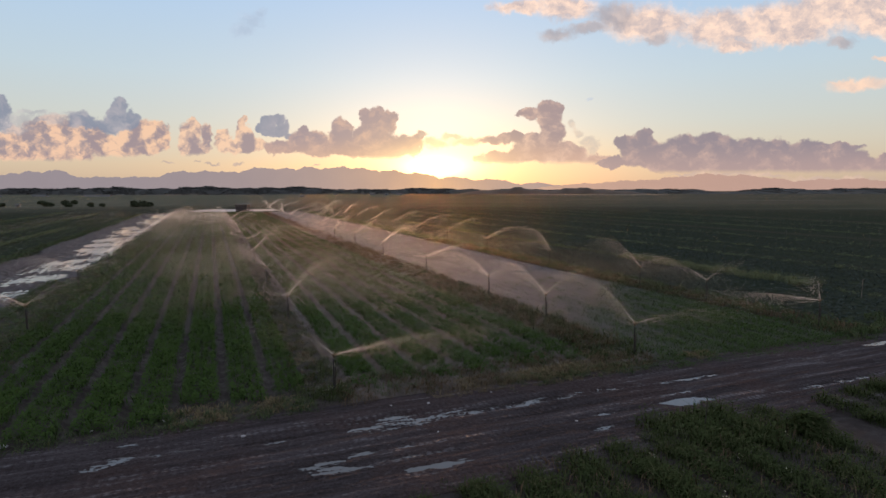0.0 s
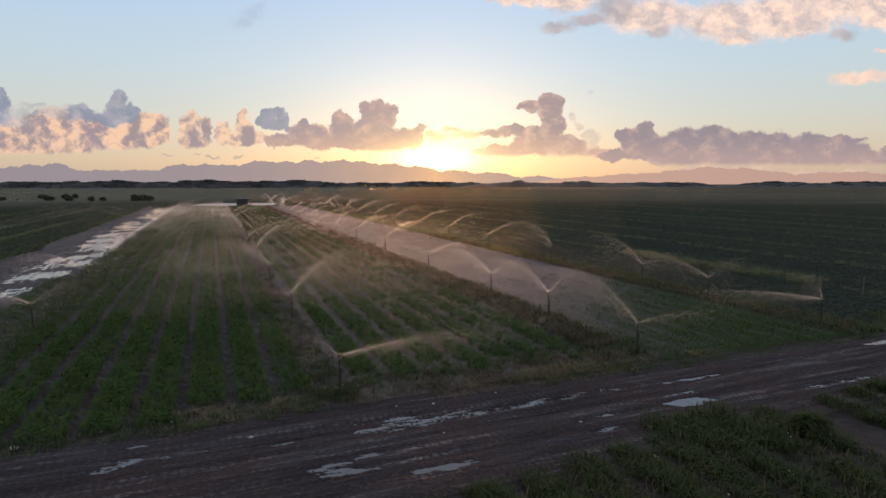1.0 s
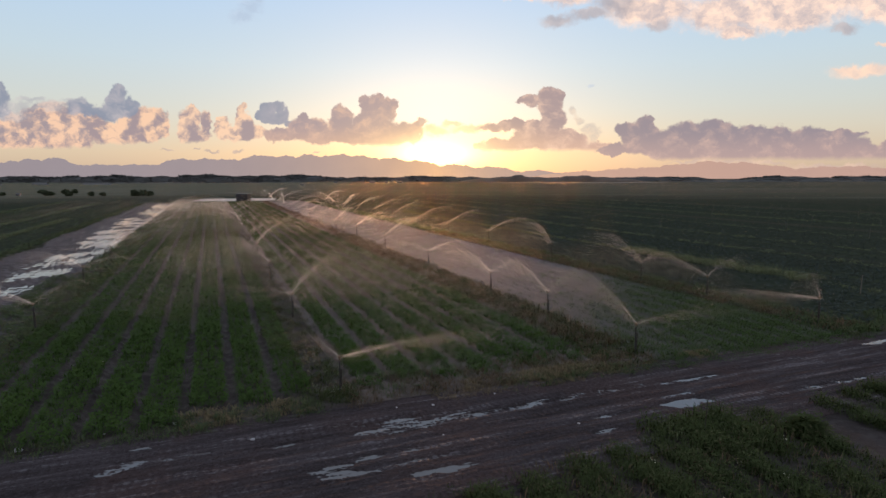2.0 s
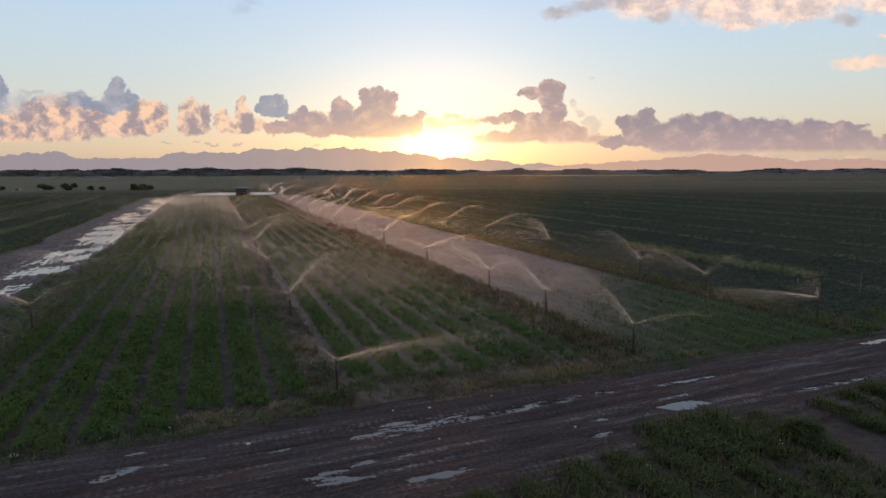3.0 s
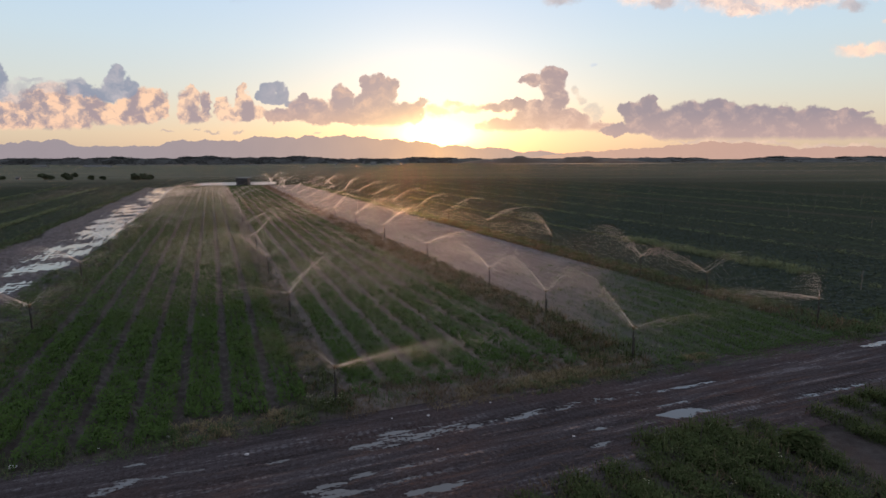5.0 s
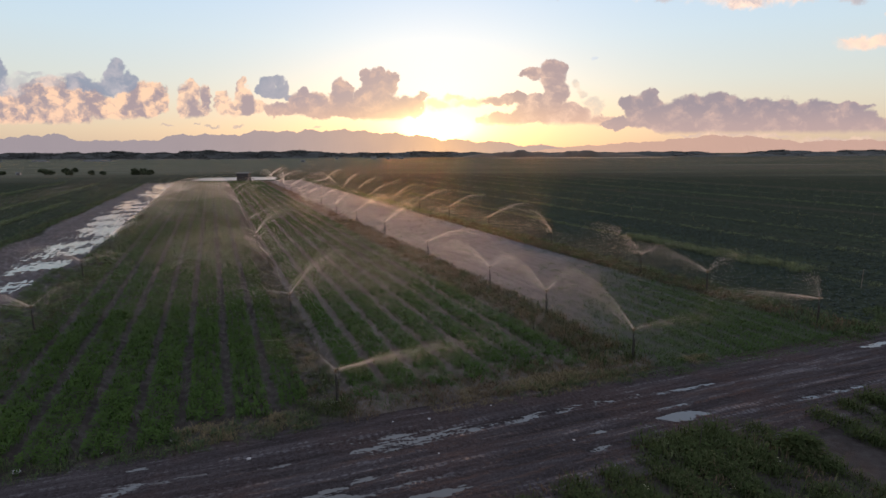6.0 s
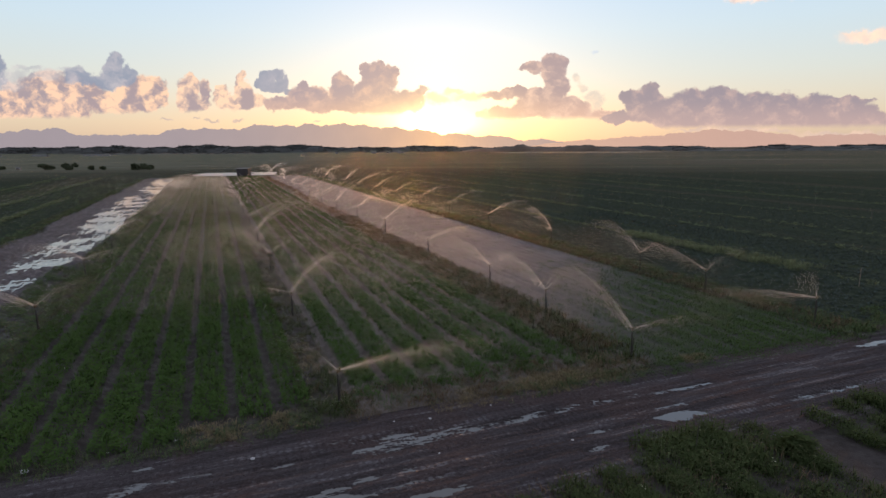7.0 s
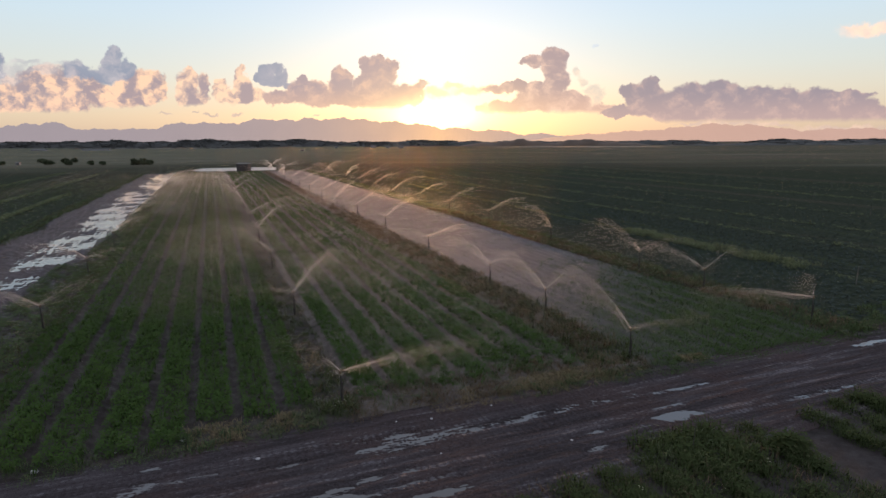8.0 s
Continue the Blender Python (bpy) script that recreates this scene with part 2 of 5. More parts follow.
CARROT = leaf_material("carrot_leaf", (0.035, 0.059, 0.018), (0.068, 0.112, 0.033), through_light=0.14)
WEED = leaf_material("weed_leaf", (0.041, 0.063, 0.027), (0.090, 0.116, 0.052), (0.140, 0.116, 0.063), 0.08)
DRY = leaf_material("dry_grass", (0.075, 0.06, 0.036), (0.13, 0.105, 0.063), (0.058, 0.072, 0.029), 0.3, through_light=0.12)
BROAD = leaf_material("broad_leaf", (0.027, 0.038, 0.016), (0.066, 0.082, 0.034), (0.12, 0.11, 0.06), 0.06, rough=0.6)
STRAW = leaf_material("pale_straw", (0.15, 0.112, 0.065), (0.27, 0.21, 0.13), (0.08, 0.07, 0.04), 0.2)
FLOWER = leaf_material("cream_flower", (0.22, 0.21, 0.14), (0.4, 0.38, 0.28), through_light=0.2)
BROWN = leaf_material("brown_weed", (0.085, 0.06, 0.04), (0.15, 0.105, 0.07), (0.05, 0.06, 0.03), 0.2, through_light=0.12)
CABBAGE = leaf_material("cabbage_leaf", (0.016, 0.023, 0.018), (0.085, 0.105, 0.1), rough=0.6, through_light=0.2)
PALE_WEED = leaf_material("pale_weed", (0.09, 0.112, 0.058), (0.17, 0.188, 0.105), (0.22, 0.2, 0.13), 0.08, through_light=0.15)
BUSH = leaf_material("bush_leaf", (0.046, 0.055, 0.034), (0.086, 0.098, 0.057))
SEEDLING = leaf_material("seedling_leaf", (0.042, 0.07, 0.024), (0.08, 0.122, 0.044), through_light=0.2)
# far trees: paler and greyer, the haze before them put into the leaf colour
WOODS = leaf_material("hazed_woods_leaf", (0.07, 0.07, 0.068), (0.12, 0.118, 0.112), through_light=0.25)


def soil_material(name, dark, light, wet=0.3, bump=0.6, shine=0.15, loam=None):
    m, n = material(name)
    co, fc = field_coords(n)
    big = n.noise(co, 0.25, 4.0)
    mid = n.noise(co, 2.2, 5.0, 0.6)
    grain = n.noise(co, 22.0, 4.0, 0.65)
    f = n.math("ADD", n.math("MULTIPLY", big, 0.5), n.math("MULTIPLY", mid, 0.5))
    col = n.mix(n.smooth(f, 0.35, 0.65), dark, light)
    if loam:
        # blends from loam by the track to the paler main colour further along
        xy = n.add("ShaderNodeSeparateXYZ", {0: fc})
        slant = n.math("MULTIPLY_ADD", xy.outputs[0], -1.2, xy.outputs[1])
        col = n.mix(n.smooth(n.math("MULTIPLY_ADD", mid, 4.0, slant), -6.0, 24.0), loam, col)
    col = n.mix(n.math("MULTIPLY", grain, 0.5), col, tuple(0.55 * v for v in dark))
    rough = n.ramp(n.smooth(mid, 0.4, 0.7), [(0.0, 0.95), (1.0, 0.95 - wet)])
    h = n.math("ADD", n.math("MULTIPLY", mid, 0.7), n.math("MULTIPLY", grain, 0.35))
    finish(n, n.add("ShaderNodeBsdfPrincipled", {"Base Color": col, "Roughness": rough, "Specular IOR Level": shine,
                                                 "Normal": bumpy(n, h, bump, 0.08)}).outputs[0])
    return m


SOIL = soil_material("bed_soil", (0.034, 0.027, 0.025), (0.08, 0.066, 0.06), 0.3, 0.6, 0.1)
DRY_SOIL = soil_material("paler_bed_soil", (0.072, 0.057, 0.051), (0.15, 0.122, 0.108), 0.2)
# watered soil; spray haze over the strip is partly put into its pale colour
STRIP_SOIL = soil_material("hazed_watered_soil", (0.086, 0.079, 0.086), (0.14, 0.126, 0.134), 0.2, 0.2, 0.1, (0.05, 0.05, 0.036))
def mud_material():
    m, n = material("road_mud")
    co, fc = field_coords(n)
    big = n.noise(fc, 0.22, 3.0)
    long_streak = n.noise(n.vec("MULTIPLY", fc, (0.1, 1.5, 1.0)), 1.3, 6.0, 0.62)
    short_streak = n.noise(n.vec("MULTIPLY", fc, (0.4, 1.6, 1.0)), 3.2, 5.0, 0.65)
    grain = n.noise(co, 12.0, 5.0, 0.75)
    clods = n.noise(n.vec("MULTIPLY", fc, (0.8, 1.3, 1)), 6.0, 5.0, 0.7)
    treads = n.add("ShaderNodeTexWave", {"Vector": fc, "Scale": 1.15, "Distortion": 1.8, "Detail": 2.0, "Detail Scale": 2.0},
                   wave_type="BANDS", bands_direction="X").outputs["Fac"]
    tracks = n.smooth(n.noise(n.vec("MULTIPLY", fc, (0.06, 1.6, 1.0)), 1.1, 3.0), 0.47, 0.56)
    col = n.mix(n.smooth(long_streak, 0.35, 0.65), (0.038, 0.031, 0.032), (0.08, 0.066, 0.07))
    col = n.mix(n.math("MULTIPLY", n.smooth(big, 0.45, 0.6), 0.7), col, (0.066, 0.045, 0.043))
    col = n.mix(n.math("MULTIPLY", n.smooth(clods, 0.5, 0.72), 0.5), col, (0.13, 0.113, 0.12))
    col = n.mix(n.math("MULTIPLY", n.smooth(grain, 0.5, 0.36), 0.8), col, (0.028, 0.021, 0.022))
    # tread grooves: their shade between bright crests is put into the colour
    groove_shade = n.math("MULTIPLY", n.math("MULTIPLY", n.smooth(treads, 0.62, 0.3), tracks), n.smooth(clods, 0.7, 0.4))
    col = n.mix(n.math("MULTIPLY", groove_shade, 0.35), col, (0.028, 0.021, 0.022))
    nubs = n.noise(n.vec("MULTIPLY", fc, (0.7, 1.4, 1)), 11.0, 5.0, 0.7)
    # wet streaks: the sky's pale reflection on them is put into the colour
    sheen = n.smooth(n.math("ADD", n.math("MULTIPLY", long_streak, 0.6), n.math("MULTIPLY", short_streak, 0.4)), 0.535, 0.6)
    broken = n.math("MULTIPLY", sheen, n.smooth(n.math("MULTIPLY_ADD", treads, 0.15, nubs), 0.46, 0.66))
    col = n.mix(n.math("MULTIPLY", broken, 0.45), col, (0.17, 0.158, 0.172))
    rough = n.math("MULTIPLY_ADD", broken, -0.35, 0.95)
    h = n.math("ADD", n.math("MULTIPLY", clods, 0.9), n.math("MULTIPLY", grain, 0.55))
    h = n.math("ADD", h, n.math("MULTIPLY", n.math("MULTIPLY", treads, tracks), 0.8))
    spec = n.math("MULTIPLY_ADD", broken, 0.06, 0.015)
    finish(n, n.add("ShaderNodeBsdfPrincipled", {"Base Color": col, "Roughness": rough, "Specular IOR Level": spec,
                                                 "Normal": bumpy(n, h, 1.0, 0.07)}).outputs[0])
    return m


MUD = mud_material()
PATH_SOIL = soil_material("trodden_soil", (0.032, 0.026, 0.025), (0.07, 0.058, 0.056), 0.2, 1.0, 0.05)
WET_MUD = soil_material("wet_mud", (0.042, 0.034, 0.037), (0.085, 0.07, 0.076), 0.5, 0.9, 0.1)


def ground_material():
    m, n = material("open_fields")
    co, fc = field_coords(n)
    rows = n.noise(n.vec("MULTIPLY", fc, (1.0, 0.012, 1)), 0.055, 5.0, 0.6)
    rows2 = n.noise(n.vec("MULTIPLY", fc, (1.0, 0.01, 1)), 0.16, 3.0, 0.6)
    patch = n.noise(co, 0.006, 4.0)
    fine_n = n.noise(co, 1.4, 5.0, 0.65)
    green = n.mix(n.smooth(fine_n, 0.35, 0.65), (0.024, 0.03, 0.022), (0.043, 0.05, 0.036))
    green = n.mix(n.math("MULTIPLY", n.smooth(rows2, 0.56, 0.7), 0.55), green, (0.055, 0.066, 0.034))
    earth = n.mix(fine_n, (0.05, 0.044, 0.034), (0.08, 0.068, 0.052))
    far = n.smooth(n.vec("LENGTH", co), 190.0, 380.0)
    f = n.math("MAXIMUM", n.math("MULTIPLY", n.smooth(rows, 0.55, 0.62), 0.5), n.math("MULTIPLY", n.smooth(patch, 0.3, 0.55), far))
    col = n.mix(f, green, earth)
    bands = n.noise(n.vec("MULTIPLY", co, (0.0025, 0.03, 1)), 1.0, 4.0, 0.6)
    side = n.smooth(n.add("ShaderNodeSeparateXYZ", {0: co}).outputs[0], -20.0, -180.0)
    belt = n.ramp(bands, [(0.3, (0.055, 0.06, 0.043)), (0.45, (0.105, 0.09, 0.07)), (0.55, (0.07, 0.074, 0.05)), (0.64, (0.17, 0.15, 0.12)), (0.72, (0.1, 0.088, 0.068))])
    col = n.mix(n.math("MULTIPLY", n.smooth(n.vec("LENGTH", co), 230.0, 420.0), 0.85), col, belt)
    pasture = n.mix(n.smooth(n.noise(n.vec("MULTIPLY", co, (0.3, 1, 1)), 0.05, 5.0, 0.65), 0.35, 0.65), (0.085, 0.09, 0.066), (0.165, 0.16, 0.122))
    col = n.mix(n.math("MULTIPLY", side, n.smooth(n.vec("LENGTH", co), 290.0, 400.0)), col, n.mix(0.45, pasture, belt))
    finish(n, n.add("ShaderNodeBsdfPrincipled", {"Base Color": col, "Roughness": 1.0, "Specular IOR Level": 0.0,
                                                 "Normal": bumpy(n, fine_n, 0.7, 0.25)}).outputs[0])
    return m


GROUND = ground_material()


def water_material(name="standing_water", rough=0.1, ripple=0.3):
    m, n = material(name)
    co = n.add("ShaderNodeTexCoord").outputs["Object"]
    h = n.noise(co, 5.0, 4.0)
    finish(n, n.add("ShaderNodeBsdfPrincipled", {"Base Color": (0.11, 0.097, 0.095, 1), "Roughness": rough, "IOR": 1.33,
                                                 "Normal": bumpy(n, h, ripple, 0.02)}).outputs[0])
    return m


WATER = water_material()
RIPPLED = water_material("rippled_water", 0.3, 1.0)


def spray_material(name, forward, tint=(0.97, 0.96, 0.95, 1), spread=0.65):
    """Water drops in the air: they scatter the light all round, and a share of it on ahead with little bending."""
    m, n = material(name)
    isle = n.add("ShaderNodeNewGeometry").outputs["Random Per Island"]
    # slightly warm base: some of the low sun's tint is put into the colour
    col = n.mix(isle, (0.84, 0.8, 0.76), (0.96, 0.93, 0.9))
    drop = n.add("ShaderNodeMixShader", {0: 0.68, 1: n.add("ShaderNodeBsdfDiffuse", {"Color": col}).outputs[0],
                                         2: n.add("ShaderNodeBsdfTranslucent", {"Color": col}).outputs[0]})
    ahead_on = n.add("ShaderNodeBsdfRefraction", {"Color": tint, "Roughness": spread, "IOR": 1.33})
    finish(n, n.add("ShaderNodeMixShader", {0: forward, 1: drop.outputs[0], 2: ahead_on.outputs[0]}).outputs[0])
    return m


SPRAY = spray_material("water_spray", 0.1)
MIST = spray_material("water_mist", 0.75)
# drops tinted orange: the low sun's glow is put into their colour
HAZE = spray_material("glow_haze", 0.95, (1.0, 0.66, 0.36, 1), 0.56)


def plain_material(name, colour, rough=0.6, metal=0.0, dirt=0.5, scale=6.0):
    m, n = material(name)
    co = n.add("ShaderNodeTexCoord").outputs["Object"]
    a = n.noise(co, scale, 5.0, 0.6)
    col = n.mix(n.math("MULTIPLY", n.smooth(a, 0.4, 0.7), dirt), colour, tuple(0.45 * v for v in colour))
    finish(n, n.add("ShaderNodeBsdfPrincipled", {"Base Color": col, "Roughness": rough, "Metallic": metal,
                                                 "Normal": bumpy(n, a, 0.3, 0.01)}).outputs[0])
    return m


PIPE = plain_material("weathered_pipe", (0.03, 0.027, 0.026), 0.5, 0.3)
BRASS = plain_material("dull_brass", (0.16, 0.11, 0.06), 0.4, 0.8)
STAKE = plain_material("grey_stake", (0.05, 0.042, 0.035), 0.85, 0.0, 0.6, 12.0)
PALE_POST = plain_material("pale_post", (0.13, 0.12, 0.105), 0.85, 0.0, 0.5, 9.0)
STONE = plain_material("pale_stone", (0.36, 0.34, 0.35), 0.85, 0.0, 0.5, 9.0)
BLOCKWORK = plain_material("dark_blockwork", (0.05, 0.045, 0.046), 0.9, 0.0, 0.6, 1.2)
SHEET = plain_material("roof_sheet", (0.08, 0.074, 0.072), 0.6, 0.3, 0.5, 1.0)
WOODED = plain_material("wooded_rise", (0.04, 0.037, 0.034), 1.0, 0.0, 0.7, 0.08)
SCRUB = plain_material("scrubby_sand", (0.1, 0.066, 0.046), 1.0, 0.0, 0.7, 0.03)
SAND = plain_material("pale_sand", (0.13, 0.105, 0.085), 1.0, 0.0, 0.5, 0.05)
LIMEWASH = plain_material("limewash", (0.27, 0.26, 0.26), 0.85, 0.0, 0.4, 0.5)
BARK = plain_material("bark", (0.05, 0.042, 0.035), 0.95, 0.0, 0.5, 8.0)


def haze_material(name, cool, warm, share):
    """Far relief seen through kilometres of lit haze: the haze's glow, warmer towards the sun, is put into its
    emission.
    """
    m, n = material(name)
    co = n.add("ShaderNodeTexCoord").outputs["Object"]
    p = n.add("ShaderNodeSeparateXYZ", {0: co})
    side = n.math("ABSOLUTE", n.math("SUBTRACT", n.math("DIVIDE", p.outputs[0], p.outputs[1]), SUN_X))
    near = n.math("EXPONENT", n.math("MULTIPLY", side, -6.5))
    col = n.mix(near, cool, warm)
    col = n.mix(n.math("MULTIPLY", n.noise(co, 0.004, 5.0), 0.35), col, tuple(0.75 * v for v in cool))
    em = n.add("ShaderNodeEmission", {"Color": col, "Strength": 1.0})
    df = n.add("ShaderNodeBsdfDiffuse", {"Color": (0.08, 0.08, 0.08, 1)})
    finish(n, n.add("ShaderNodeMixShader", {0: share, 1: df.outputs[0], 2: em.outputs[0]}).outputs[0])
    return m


# ---- mesh helpers ----
def mesh_from(name, verts, faces):
    """A mesh from arrays: verts (n, 3); faces (m, 3) or (m, 4)."""
    me = bpy.data.meshes.new(name)
    verts, faces = np.asarray(verts, dtype=np.float32), np.asarray(faces, dtype=np.int32)
    k = faces.shape[1]
    me.vertices.add(len(verts))
    me.vertices.foreach_set("co", verts.ravel())
    me.loops.add(faces.size)
    me.loops.foreach_set("vertex_index", faces.ravel())
    me.polygons.add(len(faces))
    me.polygons.foreach_set("loop_start", np.arange(0, faces.size, k, dtype=np.int32))
    me.polygons.foreach_set("loop_total", np.full(len(faces), k, dtype=np.int32))
    me.update(calc_edges=True)
    return me


def solid(name, me, mat, smooth=False):
    me.materials.append(mat)
    if smooth:
        me.polygons.foreach_set("use_smooth", np.ones(len(me.polygons), dtype=bool))
    return new(name, me)


def grid_faces(nu, nv):
    i = np.arange((nu - 1) * (nv - 1))
    a = (i // (nv - 1)) * nv + i % (nv - 1)
    return np.stack([a, a + nv, a + nv + 1, a + 1], 1)


def to_world(s, w, z):
    return np.stack([NS.x * s + NW.x * w, NS.y * s + NW.y * w, z], -1)


def waves(s, w, seed, size):
    """Smooth random relief, about -1 to 1, from crossed sines."""
    r = np.random.RandomState(seed)
    out = np.zeros_like(s)
    for k in range(10):
        a, f, p = r.uniform(0, 2 * np.pi), r.uniform(0.5, 1.9) / size, r.uniform(0, 6.28)
        out += np.sin((np.cos(a) * s + np.sin(a) * w) * f * 2 * np.pi + p)
    return out / 4.0


def sheet(name, s0, s1, w0, w1, ds, dw, height, mat):
    """A piece of ground over the field's axes with the height z = height(s, w), its rim turned down."""
    s, w = np.meshgrid(np.arange(s0, s1 + ds / 2, ds), np.arange(w0, w1 + dw / 2, dw), indexing="ij")
    z = height(s, w)
    z[0, :] = z[-1, :] = -0.2
    z[:, 0] = z[:, -1] = -0.2
    me = mesh_from(name, to_world(s, w, z).reshape(-1, 3), grid_faces(*s.shape)[:, ::-1])
    ob = solid(name, me, mat, True)
    return tagged(ob, kind="structure")


def part(name, bm, mat, parent, label=""):
    me = bpy.data.meshes.new(name)
    bm.normal_update()
    bm.to_mesh(me)
    bm.free()
    me.materials.append(mat)
    ob = new(name, me)
    ob.parent = parent
    return tagged(ob, label)


def box(bm, size, m, bevel=0.0):
    r = bmesh.ops.create_cube(bm, size=1.0, matrix=m @ Matrix.Diagonal((*size, 1)))
    if bevel:
        bmesh.ops.bevel(bm, geom=list({e for v in r["verts"] for e in v.link_edges}), offset=bevel, segments=1, affect="EDGES")
    return bm


def rod(bm, r0, r1, length, m, sides=10):
    bmesh.ops.create_cone(bm, cap_ends=True, segments=sides, radius1=r0, radius2=r1, depth=length,
                          matrix=m @ Matrix.Translation((0, 0, length / 2)))
    return bm


# ---- plants: tufts, and scattering them into one mesh ----
def blades(n, height, spread, width, seed, lean=0.7):
    """Narrow bent leaves from one root: five vertices and three triangles each."""
    r = np.random.RandomState(seed)
    V, F = [], []
    for k in range(n):
        a, h = r.uniform(0, 6.283), height * r.uniform(0.55, 1.0)
        out, root = np.array([np.cos(a), np.sin(a), 0]), np.array([*r.normal(0, spread * 0.25, 2), 0])
        side = np.array([-out[1], out[0], 0]) * width * r.uniform(0.7, 1.2)
        l = lean * r.uniform(0.3, 1.2)
        mid = root + out * h * l * 0.45 + np.array([0, 0, h * 0.65])
        tip = root + out * h * l * 1.15 + np.array([0, 0, h * r.uniform(0.65, 1.0)])
        b = len(V)
        V += [root - side * 0.4, root + side * 0.4, mid + side, mid - side, tip]
        F += [(b, b + 1, b + 2), (b, b + 2, b + 3), (b + 3, b + 2, b + 4)]
    return np.array(V), np.array(F)


def leaves(n, height, spread, size, seed, low=0.15):
    """Broad folded leaves round a stem: four vertices and two triangles each."""
    r = np.random.RandomState(seed)
    V, F = [], []
    for k in range(n):
        a, z = r.uniform(0, 6.283), height * r.uniform(low, 1.0)
        out = np.array([np.cos(a), np.sin(a), 0])
        c = out * spread * r.uniform(0.1, 1.0) * (1.15 - 0.5 * z / height) + np.array([0, 0, z])
        side = np.array([-out[1], out[0], 0]) * size * r.uniform(0.35, 0.6)
        reach, rise = out * size * r.uniform(0.7, 1.2), np.array([0, 0, size * r.uniform(-0.5, 0.7)])
        b = len(V)
        V += [c - reach * 0.4, c + side + rise * 0.5, c + reach * 0.7 + rise, c - side + rise * 0.3]
        F += [(b, b + 1, b + 2), (b, b + 2, b + 3)]
    return np.array(V), np.array(F)


def scatter(protos, spots, scales, seed, squash=0.25):
    """Turned and scaled copies of the tufts at the spots (n, 3), as one pair of arrays."""
    r = np.random.RandomState(seed)
    spots, scales = np.asarray(spots, float), np.asarray(scales, float)
    pick = r.randint(0, len(protos), len(spots))
    turn = r.uniform(0, 6.283, len(spots))
    tall = scales * r.uniform(1 - squash, 1 + squash, len(spots))
    Vs, Fs, base = [], [], 0
    for i, (V, F) in enumerate(protos):
        k = np.nonzero(pick == i)[0]
        if not len(k):
            continue
        c, sn = np.cos(turn[k])[:, None], np.sin(turn[k])[:, None]
        x = (V[None, :, 0] * c - V[None, :, 1] * sn) * scales[k, None] + spots[k, 0, None]
        y = (V[None, :, 0] * sn + V[None, :, 1] * c) * scales[k, None] + spots[k, 1, None]
        z = V[None, :, 2] * tall[k, None] + spots[k, 2, None]
        Vs.append(np.stack([x, y, z], -1).reshape(-1, 3))
        Fs.append((F[None] + (np.arange(len(k)) * len(V))[:, None, None] + base).reshape(-1, 3))
        base += len(k) * len(V)
    return np.concatenate(Vs), np.concatenate(Fs)


def stand(name, protos, s, w, scales, seed, mat, label, category, group="", z=-0.02):
    """Plants over the field's axes as one object."""
    V, F = scatter(protos, to_world(np.asarray(s), np.asarray(w), np.zeros(len(s)) + z), scales, seed)
    return tagged(solid(name, mesh_from(name, V, F), mat), label, category, group, "stuff")


# ---- ground ----
def make_ground():
    e = np.array([-4800, -2400, -1200, -600, -300, -150, 0, 150, 300, 600, 1200, 2400, 4800], float)
    x, y = np.meshgrid(e, e, indexing="ij")
    me = mesh_from("ground", np.stack([x, y, np.full_like(x, -0.14)], -1).reshape(-1, 3), grid_faces(len(e), len(e)))
    me.flip_normals()
    tagged(solid("ground", me, GROUND), "dark green open farmland reaching to the horizon", "ground", kind="structure")


make_ground()

LEFT_FURROWS = [-8.55, -6.75, -4.85, -3.12, -1.5, 0.28, 2.03]
RIGHT_FURROWS = [5.15 + 1.72 * k for k in range(8)]


def bed_height(s, w):
    z = 0.02 + 0.01 * waves(s, w, 3, 2.5)
    for f in LEFT_FURROWS + RIGHT_FURROWS:
        z = z - 0.135 * np.exp(-((s - f - 0.04 * np.sin(w * 0.21 + f)) / 0.2) ** 4)
    return np.clip(z, -0.125, 0.06)


for s0, s1, mat in ((-9.3, 5.01, SOIL), (4.8, 19.8, DRY_SOIL)):
    tagged(sheet("bed_ground", s0, s1, 21.0, 60, 0.09, 0.35, bed_height, mat), "brown soil in raised beds with wheel furrows", "soil")
    tagged(sheet("bed_ground_far", s0, s1, 60, 236, 0.16, 1.6, bed_height, mat), "brown soil in raised beds running far off", "soil")


def strip_height(s, w):
    return (0.012 + 0.005 * np.sin(s * 1.7)) * np.sin((s - 20) * 2 * np.pi / 0.86) + 0.015 * waves(s, w, 5, 1.2) - 0.02


tagged(sheet("watered_ground", 19.8, 33.4, 20.3, 236, 0.14, 0.8, strip_height, STRIP_SOIL), "freshly watered soil with shallow drill lines, spray haze in its pale colour", "soil")

